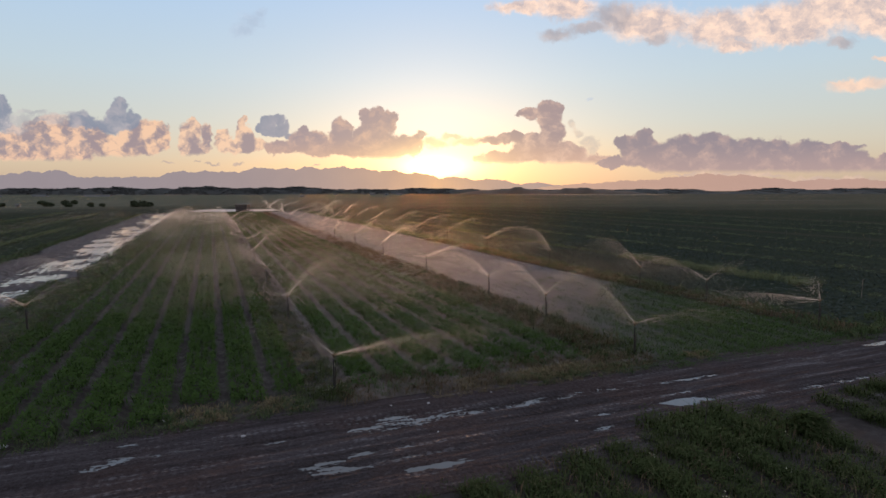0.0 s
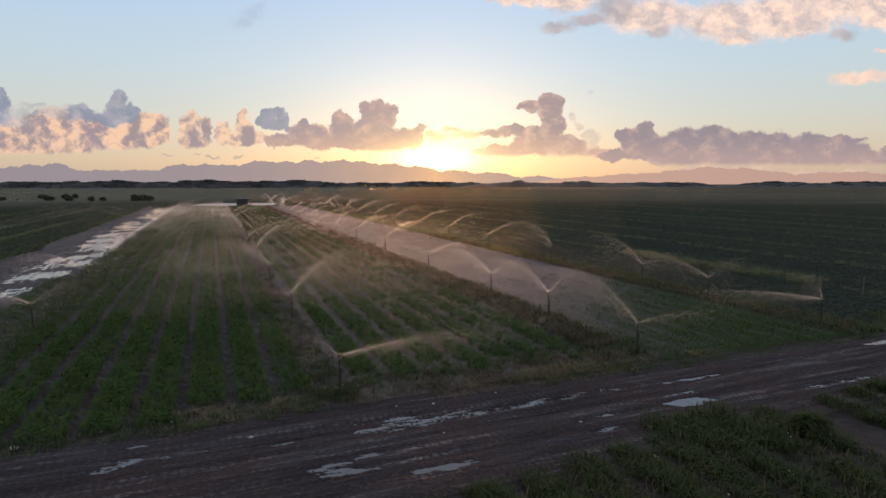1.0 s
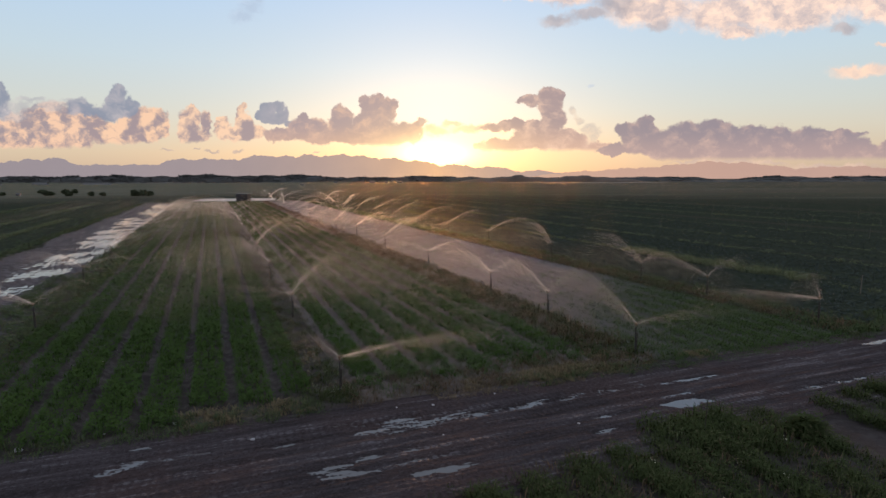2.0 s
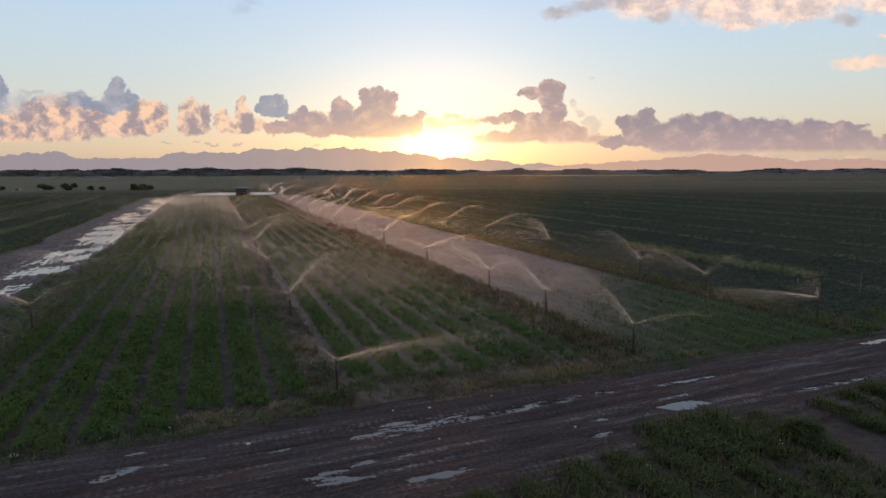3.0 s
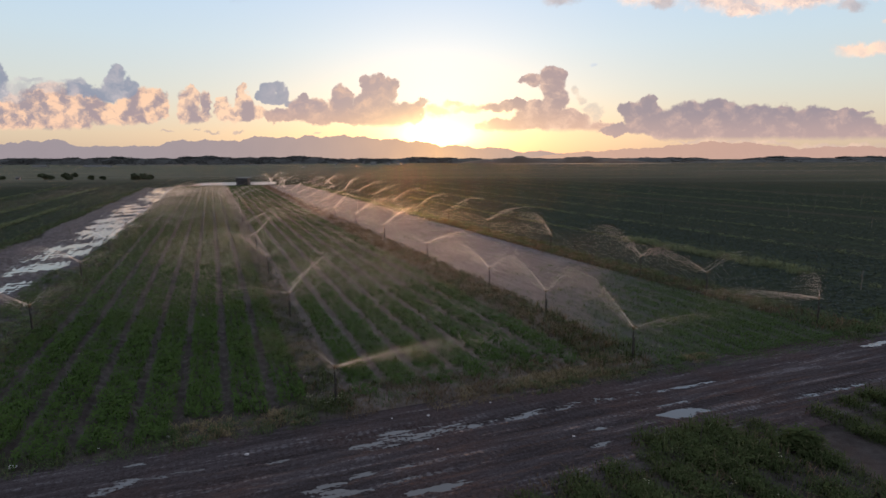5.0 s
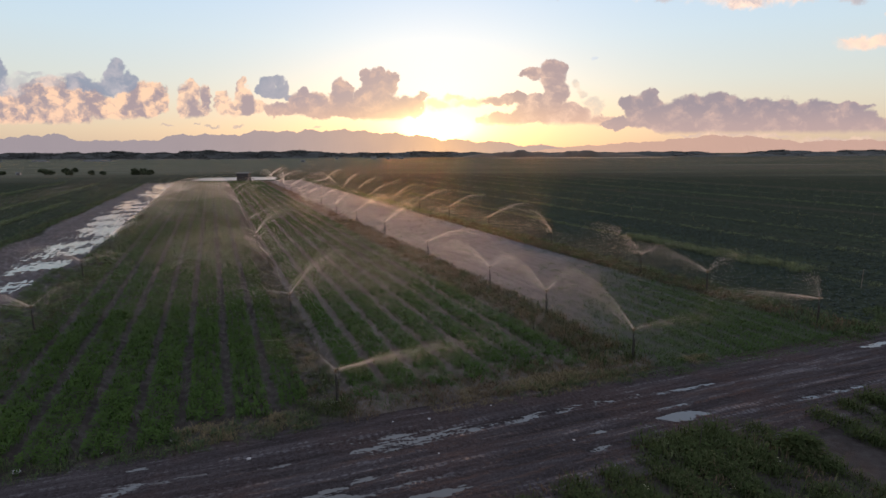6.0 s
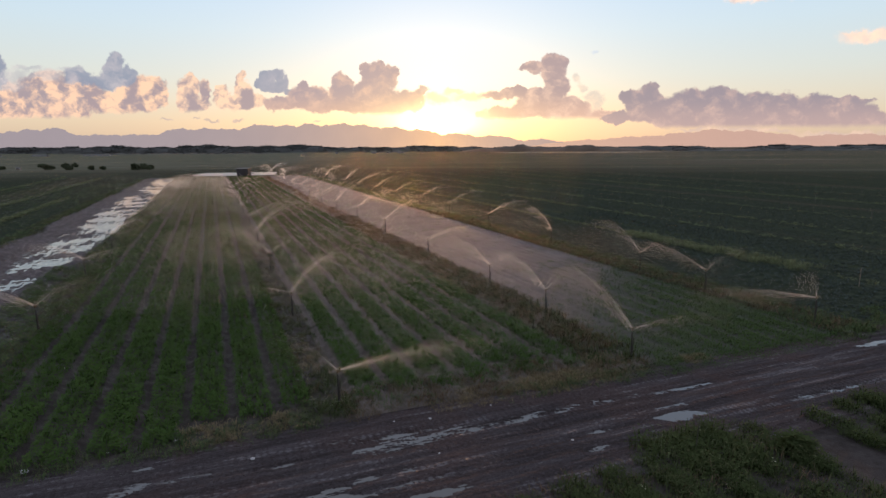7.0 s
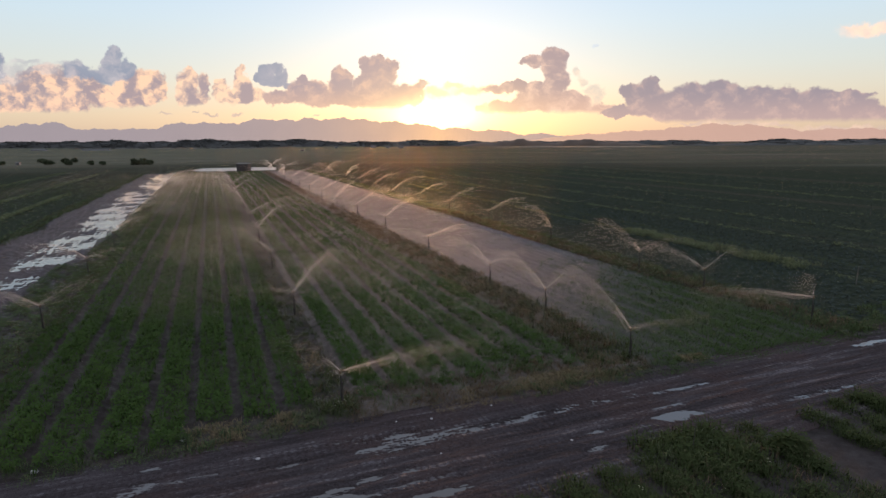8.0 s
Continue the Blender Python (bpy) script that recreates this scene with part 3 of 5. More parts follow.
# wet places on the track: s, w, half length, half width, depth
WET = [(-3.1, 19.3, 0.55, 0.24, 0.102), (-3.3, 18.8, 0.8, 0.14, 0.077), (-1.3, 19.2, 0.85, 0.16, 0.077), (-1.4, 18.65, 0.6, 0.1, 0.072), (-2.9, 20.25, 0.9, 0.12, 0.067), (5.8, 19.38, 1.6, 0.18, 0.072), (6.2, 18.55, 2.0, 0.32, 0.076), (9.5, 18.75, 2.2, 0.24, 0.074), (12.8, 18.9, 1.8, 0.18, 0.068), (3.0, 16.5, 0.55, 0.2, 0.097), (3.3, 15.9, 0.65, 0.15, 0.092), (4.5, 16.85, 0.9, 0.16, 0.072), (5.9, 16.83, 0.6, 0.12, 0.068), (6.3, 15.2, 0.65, 0.24, 0.097), (6.0, 16.12, 1.3, 0.14, 0.07), (17.0, 16.5, 0.78, 0.36, 0.12), (17.3, 17.3, 1.3, 0.14, 0.072), (19.6, 18.55, 1.6, 0.2, 0.084), (15.7, 18.88, 1.5, 0.1, 0.069), (33.4, 19.2, 1.0, 0.25, 0.092), (25.5, 15.85, 2.2, 0.14, 0.068), (12.4, 15.6, 0.45, 0.14, 0.077), (13.2, 16.68, 0.35, 0.1, 0.072), (1.4, 18.75, 1.0, 0.1, 0.069), (3.6, 19.6, 1.4, 0.08, 0.066)]
RUTS = [(15.2, 0.01), (15.9, -0.012), (16.7, 0.006), (17.5, -0.01), (18.1, 0.012), (18.75, -0.008), (19.25, 0.004), (16.3, 0.03), (17.9, -0.03)]


def road_height(s, w):
    z = -0.008 + 0.014 * waves(s * 0.5, w * 1.2, 11, 1.8) + 0.01 * waves(s * 0.2, w * 1.5, 12, 0.6) + 0.006 * waves(s * 0.12, w * 1.4, 19, 0.25)
    lumps = np.maximum(waves(s * 0.8, w, 13, 0.2), 0) + 0.7 * np.maximum(waves(s, w, 14, 0.13), 0)
    for k, (c0, slope) in enumerate(RUTS):
        c = c0 + slope * (s - 8) + 0.12 * np.sin(s * 0.17 + k * 1.7) + 0.05 * np.sin(s * 0.53 + k)
        m = np.exp(-((w - c) / 0.17) ** 4) * np.clip(0.55 + 0.8 * np.sin(s * 0.23 + k * 2.1), 0.15, 1)
        tread = np.where(np.sin((s + np.abs(w - c) * 0.9) * 2 * np.pi / 0.24) > 0.1, 1.0, 0.0) * np.clip(waves(s * 0.5, w, 60 + k, 2.5) + 0.2, 0, 1)
        z = z - m * (0.028 + 0.01 * np.sin(s * 0.4 + 2 * k)) + m * tread * 0.018 + 0.009 * np.exp(-((np.abs(w - c) - 0.27) / 0.08) ** 2) * m.max()
    crumbs = np.random.RandomState(5).normal(0, 1, s.shape)
    z = np.maximum(z + 0.014 * lumps + 0.005 * crumbs, -0.048)
    bend_s, bend_w = 0.35 * waves(s, w, 41, 0.9) + 0.15 * waves(s, w, 42, 0.3), 0.07 * waves(s * 0.5, w, 43, 0.7) + 0.03 * waves(s, w, 44, 0.25)
    streaks = 0.45 * waves(s * 0.22, w * 1.5, 17, 0.3) + 0.35 * waves(s * 0.7, w * 1.2, 45, 0.16) + 0.3 * waves(s * 0.4, w, 46, 0.9)
    lines = waves(s * 0.14, w * 1.3, 47, 0.14)
    for ps, pw, a, b, deep in WET:
        e = ((s + bend_s - ps) / a) ** 2 + ((w + bend_w - pw) / b) ** 2
        z = z - np.exp(-e ** 1.5 * 0.5) * (deep * 0.85 + (0.06 * streaks + 0.018 * crumbs + 0.026 * lines) * min(1, 0.075 / deep))
    edge = np.minimum(w - 13.6, 21.3 - w)
    return np.where(edge < 0.8, z * np.clip(edge / 0.8, 0, 1) - 0.03 * (1 - np.clip(edge / 0.8, 0, 1)), z)


tagged(sheet("road", -10, 38, 13.6, 21.3, 0.08, 0.05, road_height, MUD), "churned dark brown mud track with tyre ruts", "dirt road")
for a, b in ((-90, -10), (38, 120)):
    tagged(sheet("road_end", a, b, 13.6, 21.3, 0.3, 0.3, road_height, MUD), "dark brown mud track with tyre ruts", "dirt road")


def flat_water(name, s0, s1, w0, w1, z, label):
    me = mesh_from(name, to_world(np.array([s0, s1, s1, s0]), np.array([w0, w0, w1, w1]), np.full(4, z)), [(0, 1, 2, 3)])
    tagged(solid(name, me, WATER), label, "water", kind="structure")


tagged(sheet("path_ground", -2, 46, 4.0, 14.3, 0.16, 0.16, lambda s, w: -0.075 + 0.02 * waves(s, w, 31, 0.9) + 0.015 * waves(s, w, 32, 0.4), PATH_SOIL), "bare brown soil between overgrown beds", "soil")
tagged(sheet("lane_verge_ground", -11.4, -9.2, 21, 236, 0.3, 0.8, lambda s, w: -0.06 + 0.03 * waves(s, w, 33, 1.5), SOIL), "brown soil beside the flooded lane", "soil")
flat_water("water_puddles", -40, 60, 13.9, 21.0, -0.0585, "still brown puddle water in tyre ruts")


def lane_edge(w):
    """Where the lane's field side lies: it widens along its way."""
    return -14.6 + 2.4 * np.clip((w - 52) / 30, 0, 1) + 0.15 * np.sin(w * 0.31) + 0.1 * np.sin(w * 0.83)


def lane_height(s, w):
    z = -0.06 + 0.024 * waves(s * 0.6, w * 0.5, 21, 5.0) + 0.018 * waves(s * 0.35, w * 1.4, 22, 1.3) + 0.01 * waves(s * 0.8, w, 23, 0.7)
    z = z + 0.012 * waves(s * 1.1, w * 0.07, 27, 0.9) + 0.012 * waves(s * 1.2, w * 0.1, 28, 0.45) + 0.008 * waves(s, w * 0.6, 29, 0.3)
    z = z - 0.001 + 0.014 * np.clip((74 - w) / 20, 0, 1) + 0.06 * np.clip((-17.0 - s) / 2.8, 0, 1.3) + 0.09 * np.clip((s - lane_edge(w)) / 0.8, 0, 1)
    bank = s + 21.4 + 0.6 * waves(w, w * 0.3, 25, 18.0) + 0.25 * waves(s, w, 26, 3.0)
    return np.where(bank < -0.6, -0.18, z)


tagged(sheet("wet_lane", -22.9, -11.0, 22, 236, 0.17, 0.34, lane_height, WET_MUD), "flooded mud lane between the fields", "dirt road")
flat_water("water_lane", -20.8, -11.6, 23, 235, -0.056, "shallow water lying across the mud lane")

# ---- far distance ----
# summits: place sideways, half width, height, all per metre ahead
SUMMITS = [(-0.801, 0.039, 0.0325), (-0.764, 0.044, 0.0343), (-0.726, 0.039, 0.0377), (-0.492, 0.054, 0.0345), (-0.452, 0.049, 0.0344), (-0.417, 0.039, 0.0343), (-0.357, 0.044, 0.0409), (-0.312, 0.039, 0.0393), (-0.273, 0.044, 0.0407), (-0.221, 0.049, 0.0415), (-0.179, 0.044, 0.0389), (-0.13, 0.049, 0.0344), (-0.091, 0.049, 0.0304), (-0.023, 0.044, 0.0235), (0.037, 0.049, 0.0195), (0.122, 0.039, 0.013), (0.175, 0.049, 0.0086)]
RIGHT_SUMMITS = [(0.322, 0.108, 0.0178), (0.362, 0.044, 0.0234), (0.414, 0.054, 0.0275), (0.463, 0.059, 0.025), (0.501, 0.054, 0.0211), (0.612, 0.088, 0.018), (0.649, 0.069, 0.0189), (0.228, 0.078, 0.0123), (0.696, 0.069, 0.0131)]


def make_mountains():
    def ridge(name, y, crest, mat, seed, depth):
        x = np.linspace(-5200, 5200, 1400)
        h = crest(x / y) * y
        rough = sum(np.sin(x * f + p) * a for f, p, a in [(0.023, 2.3, 4), (0.047, 0.4, 4), (0.083, seed, 3), (0.131, 0.7, 2.2), (0.211, 1.7, 1.4)])
        h = np.maximum(h + rough * (0.35 + h / 400) * np.clip(h / 30, 0, 1), -3)
        rows = []
        for k, (f, back_off) in enumerate([(0.0, -depth), (0.45, -depth * 0.55), (0.8, -depth * 0.2), (1.0, 0.0), (0.5, depth * 0.5)]):
            rows.append(np.stack([x, y + back_off + 20 * np.sin(x * 0.02 + k), h * f - 1.0], -1))
        V = np.stack(rows, 0)
        me = mesh_from(name, V.reshape(-1, 3), grid_faces(5, 1400)[:, ::-1])
        return solid(name, me, mat, True)

    def step(t, a, b):
        u = np.clip((t - a) / (b - a), 0, 1)
        return u * u * (3 - 2 * u)

    def crest(summits, foot):
        def height(t):
            best = np.full_like(t, foot)
            for c, a, h in summits:
                best = np.maximum(best, h - (h - foot) * np.abs((t - c) / a / 2.0) ** 1.8)
            return best + 0.0019
        return height

    left_crest, right_crest = crest(SUMMITS, -0.005), crest(RIGHT_SUMMITS, -0.005)
    shoulder = lambda t: left_crest(t) + np.maximum(0.0265 - left_crest(t), 0) * step(t, -1.2, -0.9) * (1 - step(t, -0.5, -0.4))
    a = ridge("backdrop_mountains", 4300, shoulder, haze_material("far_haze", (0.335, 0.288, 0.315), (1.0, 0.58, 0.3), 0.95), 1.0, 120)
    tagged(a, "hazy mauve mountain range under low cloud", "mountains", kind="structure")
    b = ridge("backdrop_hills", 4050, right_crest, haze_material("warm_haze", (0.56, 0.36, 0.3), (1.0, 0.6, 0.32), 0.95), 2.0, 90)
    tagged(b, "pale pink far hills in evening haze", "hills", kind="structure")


make_mountains()


def clump(n, h, r0, size, seed, low=0.4):
    """A far tree: leaf clumps inside an uneven crown."""
    r = np.random.RandomState(seed)
    V, F = [], []
    lobes = [(r.normal(0, 0.4, 2), r.uniform(low, low + 0.5), r.uniform(0.35, 0.6)) for _ in range(5)]
    for k in range(n):
        (cx, cy), cz, lr = lobes[r.randint(5)]
        d = r.normal(0, 1, 3)
        d *= lr * r.uniform(0.5, 1.05) / np.linalg.norm(d)
        c = np.array([(cx + d[0]) * r0, (cy + d[1]) * r0, max(0.06, cz * 0.8 + d[2] * 0.45) * h])
        u, v = r.normal(0, 1, 3), r.normal(0, 1, 3)
        u *= size * r.uniform(0.6, 1.2) / np.linalg.norm(u)
        v *= size * r.uniform(0.6, 1.2) / np.linalg.norm(v)
        b = len(V)
        V += [c - u, c + v * 0.7, c + u, c - v * 0.7]
        F += [(b, b + 1, b + 2), (b, b + 2, b + 3)]
    return np.array(V), np.array(F)


FAR_TREES = [clump(26, 0.75, 1.5, 0.36, 50 + k, 0.25) for k in range(6)]


def wooded_rise(x0, x1, y, base, swing, lo, hi, n, seed, label, name="woods"):
    """A long low rise, grown over with trees from its foot to its crest."""
    r = np.random.RandomState(seed)

    def rise(x, v):
        u = (x - x0) / (x1 - x0)
        ends = np.clip(np.minimum(u, 1 - u) * 9, 0, 1)
        h = base + swing * (0.6 * np.sin(x * 0.021 + seed) + 0.4 * np.sin(x * 0.053 + 2 * seed) + 0.35 * np.sin(x * 0.117))
        return np.maximum(h, 1.0) * ends * (1 - v ** 2)

    x, v = np.meshgrid(np.linspace(x0, x1, 160), np.linspace(-1, 1, 9), indexing="ij")
    me = mesh_from("hillock", np.stack([x, y + v * 60, rise(x, v) - 0.2], -1).reshape(-1, 3), grid_faces(160, 9)[:, ::-1])
    tagged(solid("hillock", me, WOODED, True), "low dark wooded rise on the horizon", "hill", kind="structure")
    x, v = r.uniform(x0 + 10, x1 - 10, n), np.where(r.uniform(0, 1, n) < 0.55, r.uniform(-0.2, 0.1, n), r.uniform(-1, 0, n))
    h = r.uniform(lo, hi, n) * (0.8 + 0.3 * np.sin(x * 0.03 + seed) + 0.2 * np.sin(x * 0.09))
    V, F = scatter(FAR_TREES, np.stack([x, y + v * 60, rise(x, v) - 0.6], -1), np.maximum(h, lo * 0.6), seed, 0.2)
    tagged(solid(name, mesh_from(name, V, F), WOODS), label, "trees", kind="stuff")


wooded_rise(-1500, -760, 1380, 12.5, 2.5, 4.5, 8, 760, 1, "dark belt of far trees along the horizon")
wooded_rise(-880, -290, 1400, 13.0, 2.2, 4.5, 8, 520, 2, "dark belt of far trees along the horizon")
wooded_rise(-560, -380, 1330, 11.0, 2.0, 4, 7, 200, 3, "dark far trees on a low rise")
wooded_rise(-440, 110, 1420, 10.5, 1.8, 3, 6, 420, 4, "low dark far trees along the horizon")
wooded_rise(-230, -150, 1300, 7.5, 1.0, 4, 6, 80, 8, "dark clump of far trees beside farmhouses")
wooded_rise(-780, -380, 1120, 1.4, 0.5, 2, 4, 170, 9, "low hedge of far trees beyond pasture")
wooded_rise(20, 640, 1450, 9.0, 1.8, 2, 4.5, 480, 5, "low dark scrub along the horizon", "scrub")
wooded_rise(600, 1400, 1380, 9.5, 2.0, 2.5, 5, 640, 6, "low dark scrub along the horizon", "scrub")
wooded_rise(420, 900, 1250, 4.0, 1.5, 2, 3.5, 260, 7, "low dark scrub along the horizon", "scrub")


def make_dune(x, y, length, height, seed, mat=SCRUB):
    t, v = np.meshgrid(np.linspace(-1, 1, 60), np.linspace(-1, 1, 9), indexing="ij")
    h = height * (1 - t ** 2) ** 1.2 * (1 - v ** 2) * (1 + 0.25 * np.sin(t * 7 + seed) + 0.12 * np.sin(t * 19) + 0.05 * np.sin(t * 53 + seed))
    V = np.stack([x + t * length / 2, y + v * length * 0.15, h - 0.2], -1)
    me = mesh_from("hillock", V.reshape(-1, 3), grid_faces(60, 9)[:, ::-1])
    tagged(solid("hillock", me, mat, True), "low dark scrubby hillock on the horizon", "hill", kind="structure")


make_dune(110, 1330, 260, 12, 1)
make_dune(262, 1330, 300, 11.5, 2)


def make_sand():
    t = np.linspace(0, 2 * np.pi, 40, endpoint=False)
    V = np.stack([210 + 170 * np.cos(t), 1090 + (70 + 20 * np.sin(4 * t)) * np.sin(t), np.full(40, -0.1)], -1)
    me = mesh_from("sand_flat", np.concatenate([V, [[210, 1090, -0.1]]]), [(40, i, (i + 1) % 40) for i in range(40)])
    tagged(solid("sand_flat", me, SAND), "pale bare sand below far hillocks", "sand", kind="structure")


make_sand()


def house(x, y, wide, deep, high, turn, label, wall_mat=LIMEWASH, roof_mat=SHEET):
    ob = tagged(new("house"), label, "house", "far farm buildings")
    ob.matrix_world = pose(x, y, -0.2, 0, 0, turn)
    wall = part("wall", box(bmesh.new(), (wide, deep, high), pose(0, 0, high / 2)), wall_mat, ob)
    for k in range(2):
        part("window", box(bmesh.new(), (min(1.2, wide * 0.16), 0.08, high * 0.32), pose(wide * (-0.32 + 0.26 * k), -deep / 2 - 0.05, high * 0.55)), BLOCKWORK, wall)
    bm = bmesh.new()
    top = high + deep * 0.28
    vs = [bm.verts.new(p) for p in [(-wide / 2 - .3, -deep / 2 - .3, high), (wide / 2 + .3, -deep / 2 - .3, high), (wide / 2 + .3, deep / 2 + .3, high),
                                    (-wide / 2 - .3, deep / 2 + .3, high), (-wide / 2 - .3, 0, top), (wide / 2 + .3, 0, top)]]
    for f in ((0, 1, 5, 4), (2, 3, 4, 5), (0, 4, 3), (1, 2, 5), (3, 2, 1, 0)):
        bm.faces.new([vs[i] for i in f])
    part("roof", bm, roof_mat, ob)
    door = min(2.0, high * 0.75)
    part("door", box(bmesh.new(), (door * 0.45, 0.1, door), pose(wide * 0.2, -deep / 2 - 0.06, door / 2)), STAKE, ob)
    return ob


for x, y, wd, dp, hg, tn in [(-168, 1040, 9, 7, 3.4, 10), (-143, 1050, 6, 5, 2.6, -15), (-118, 1035, 9, 5, 2.4, 5), (-236, 1045, 5, 4, 2.4, 20), (-205, 720, 4.4, 3.4, 1.8, 0)]:
    house(x, y, wd, dp, hg, tn, "small white far farmhouse below dark trees")
for x, y, wd in [(-640, 850, 22), (-560, 862, 40), (-700, 840, 12)]:
    house(x, y, wd, 6, 1.5, 3, "long low white far growing shed")


def make_bush_tree(x, y, h, r0, seed):
    ob = tagged(new("tree"), "low round dark field tree at the field's edge", "tree", "trees at the field's edge")
    ob.location = (x, y, -0.14)
    part("trunk", rod(bmesh.new(), 0.25, 0.12, h * 0.5, pose(0, 0, 0), 8), BARK, ob)
    V, F = clump(900, h, r0 * 1.1, 0.55, seed, 0.2)
    me = mesh_from("crown", V, F)
    me.materials.append(BUSH)
    new("crown", me).parent = ob


for k, (x, y, h, r0) in enumerate([(-222, 297, 4.6, 3.6), (-207.5, 297, 4.6, 2.9), (-197, 297, 2.8, 1.8), (-190.5, 297, 2.7, 1.4), (-171, 296, 4.4, 3.6), (-167, 297, 3.4, 3.0), (-250, 300, 2.8, 4.2)]):
    make_bush_tree(x, y, h, r0, 80 + k)
house(-237, 298, 1.9, 1.5, 1.2, 10, "tiny white shed beside field trees")


def make_pump_house():
    ob = tagged(new("pump_house"), "dark square block-built pump house at the field's head", "shed")
    ob.matrix_world = pose(-88, 226, -0.14, 0, 0, 4)
    part("wall", box(bmesh.new(), (4.4, 4.2, 3.0), pose(0, 0, 1.45), 0.04), BLOCKWORK, ob)
    part("roof", box(bmesh.new(), (5.2, 4.6, 0.16), pose(0, 0, 2.98, 2, 0, 0), 0.02), SHEET, ob)
    part("door", box(bmesh.new(), (0.9, 0.08, 2.0), pose(1.2, -2.13, 1.0), 0.01), STAKE, ob)
    bm = rod(bmesh.new(), 0.09, 0.09, 1.6, pose(2.4, -0.5, 0.9, 0, 90, 0))
    rod(bm, 0.09, 0.09, 0.9, pose(4.0, -0.5, 0.0))
    part("outlet_pipe", bm, PIPE, ob)


make_pump_house()


def make_pond():
    t = np.linspace(0, 2 * np.pi, 72, endpoint=False)
    s = 10 + 16.5 * np.sign(np.cos(t)) * np.abs(np.cos(t)) ** 0.5 + 1.2 * np.sin(5 * t)
    w = 262 + 16 * np.sign(np.sin(t)) * np.abs(np.sin(t)) ** 0.7 + 1.5 * np.sin(3 * t + 1)
    V = np.concatenate([to_world(s, w, np.full(72, -0.11)), to_world(np.array([10.0]), np.array([262.0]), np.array([-0.11]))])
    me = mesh_from("water_pond", V, [(72, i, (i + 1) % 72) for i in range(72)])
    tagged(solid("water_pond", me, RIPPLED), "pale flooded ground beyond the crop beds", "water", kind="structure")


make_pond()

# ---- crops ----
CARROT_TUFTS = [leaves(27, 0.4, 0.21, 0.074, k, 0.15) for k in range(6)] + [blades(16, 0.38, 0.4, 0.018, 10 + k, 0.7) for k in range(2)]
CARROT_MID = [leaves(11, 0.34, 0.21, 0.13, 20 + k, 0.25) for k in range(6)]
CARROT_FAR = [leaves(7, 0.32, 0.3, 0.2, 26 + k, 0.3) for k in range(6)]
WEED_TUFTS = [blades(12, 0.5, 0.6, 0.014, 30 + k, 0.8) for k in range(4)] + [leaves(26, 0.42, 0.34, 0.058, 34 + k) for k in range(4)]
GRASS_TUFTS = [blades(10, 0.32, 0.7, 0.013, 40 + k, 0.9) for k in range(6)]
LOW_TUFTS = [blades(8, 0.22, 0.8, 0.015, 45 + k, 1.1) for k in range(6)]
BROAD_TUFTS = [leaves(26, 0.45, 0.36, 0.085, 60 + k) for k in range(6)]
CABBAGES = [leaves(8, 0.22, 0.26, 0.17, 70 + k, 0.05) for k in range(6)]
WEED_FAR = [leaves(7, 0.45, 0.5, 0.2, 90 + k) for k in range(4)]


ROWS = (-0.44, -0.15, 0.15, 0.44)


def crop_bed(centre, w0, seed, vigour=1.0, full=0.0, wide=1.0):
    r = np.random.RandomState(seed)
    V, F, base = [], [], 0
    for protos, a, b, step in ((CARROT_TUFTS, w0, 42, 0.18), (CARROT_MID, 42, 95, 0.29), (CARROT_FAR, 95, 234, 0.75)):
        w = np.repeat(np.arange(a, b, step), len(ROWS))
        off = np.tile(ROWS, len(w) // len(ROWS))
        w = w + r.uniform(-0.5, 0.5, len(w)) * step
        keep = (r.uniform(0, 1, len(w)) < np.where(w < full, 0.45 + 0.25 * np.sin(w * 1.3 + seed), 0.95)) & (w > w0 + 0.35 * np.sin(off * 9 + seed))
        s = centre + off * wide * (1 + 0.03 * np.sin(w * 0.7 + seed) + 0.06 * np.clip((31 - w) / 8, 0, 1)) + r.normal(0, 0.035, len(w))
        k = r.uniform(0.8, 1.12, len(w)) * vigour * (1 + 0.12 * np.sin(w * 0.6 + seed) + 0.1 * np.sin(w * 2.3 + off * 7))
        v, f = scatter(protos, to_world(s, w, np.zeros(len(s)))[keep], k[keep], seed + len(V))
        V.append(v)
        F.append(f + base)
        base += len(v)
    me = mesh_from("crop_bed", np.concatenate(V), np.concatenate(F))
    tagged(solid("crop_bed", me, CARROT), "long bed of feathery green carrot tops on brown soil", "crop", "crop beds", "stuff")


for k, (f, g) in enumerate(zip(LEFT_FURROWS, LEFT_FURROWS[1:])):
    crop_bed((f + g) / 2, (21.6, 21.4, 21.5, 21.6, 22.9, 22.6)[k], 100 + 3 * k, 1.05, 0.0, 1.1 * (g - f) / 1.72)
crop_bed(LEFT_FURROWS[-1] + 0.8, 23.2, 121, 0.9)
crop_bed(LEFT_FURROWS[0] - 0.8, 24.5, 124, 0.8)
for k, f in enumerate(RIGHT_FURROWS[:-1]):
    crop_bed(f + 0.86, 22.6 + 0.4 * math.sin(k * 1.7), 130 + 3 * k, 0.95, 24.3, 1.04)


def spread(seed, n, s0, s1, w0, w1, power=1.0):
    r = np.random.RandomState(seed)
    return r.uniform(s0, s1, n), w0 + (w1 - w0) * r.uniform(0, 1, n) ** power, r


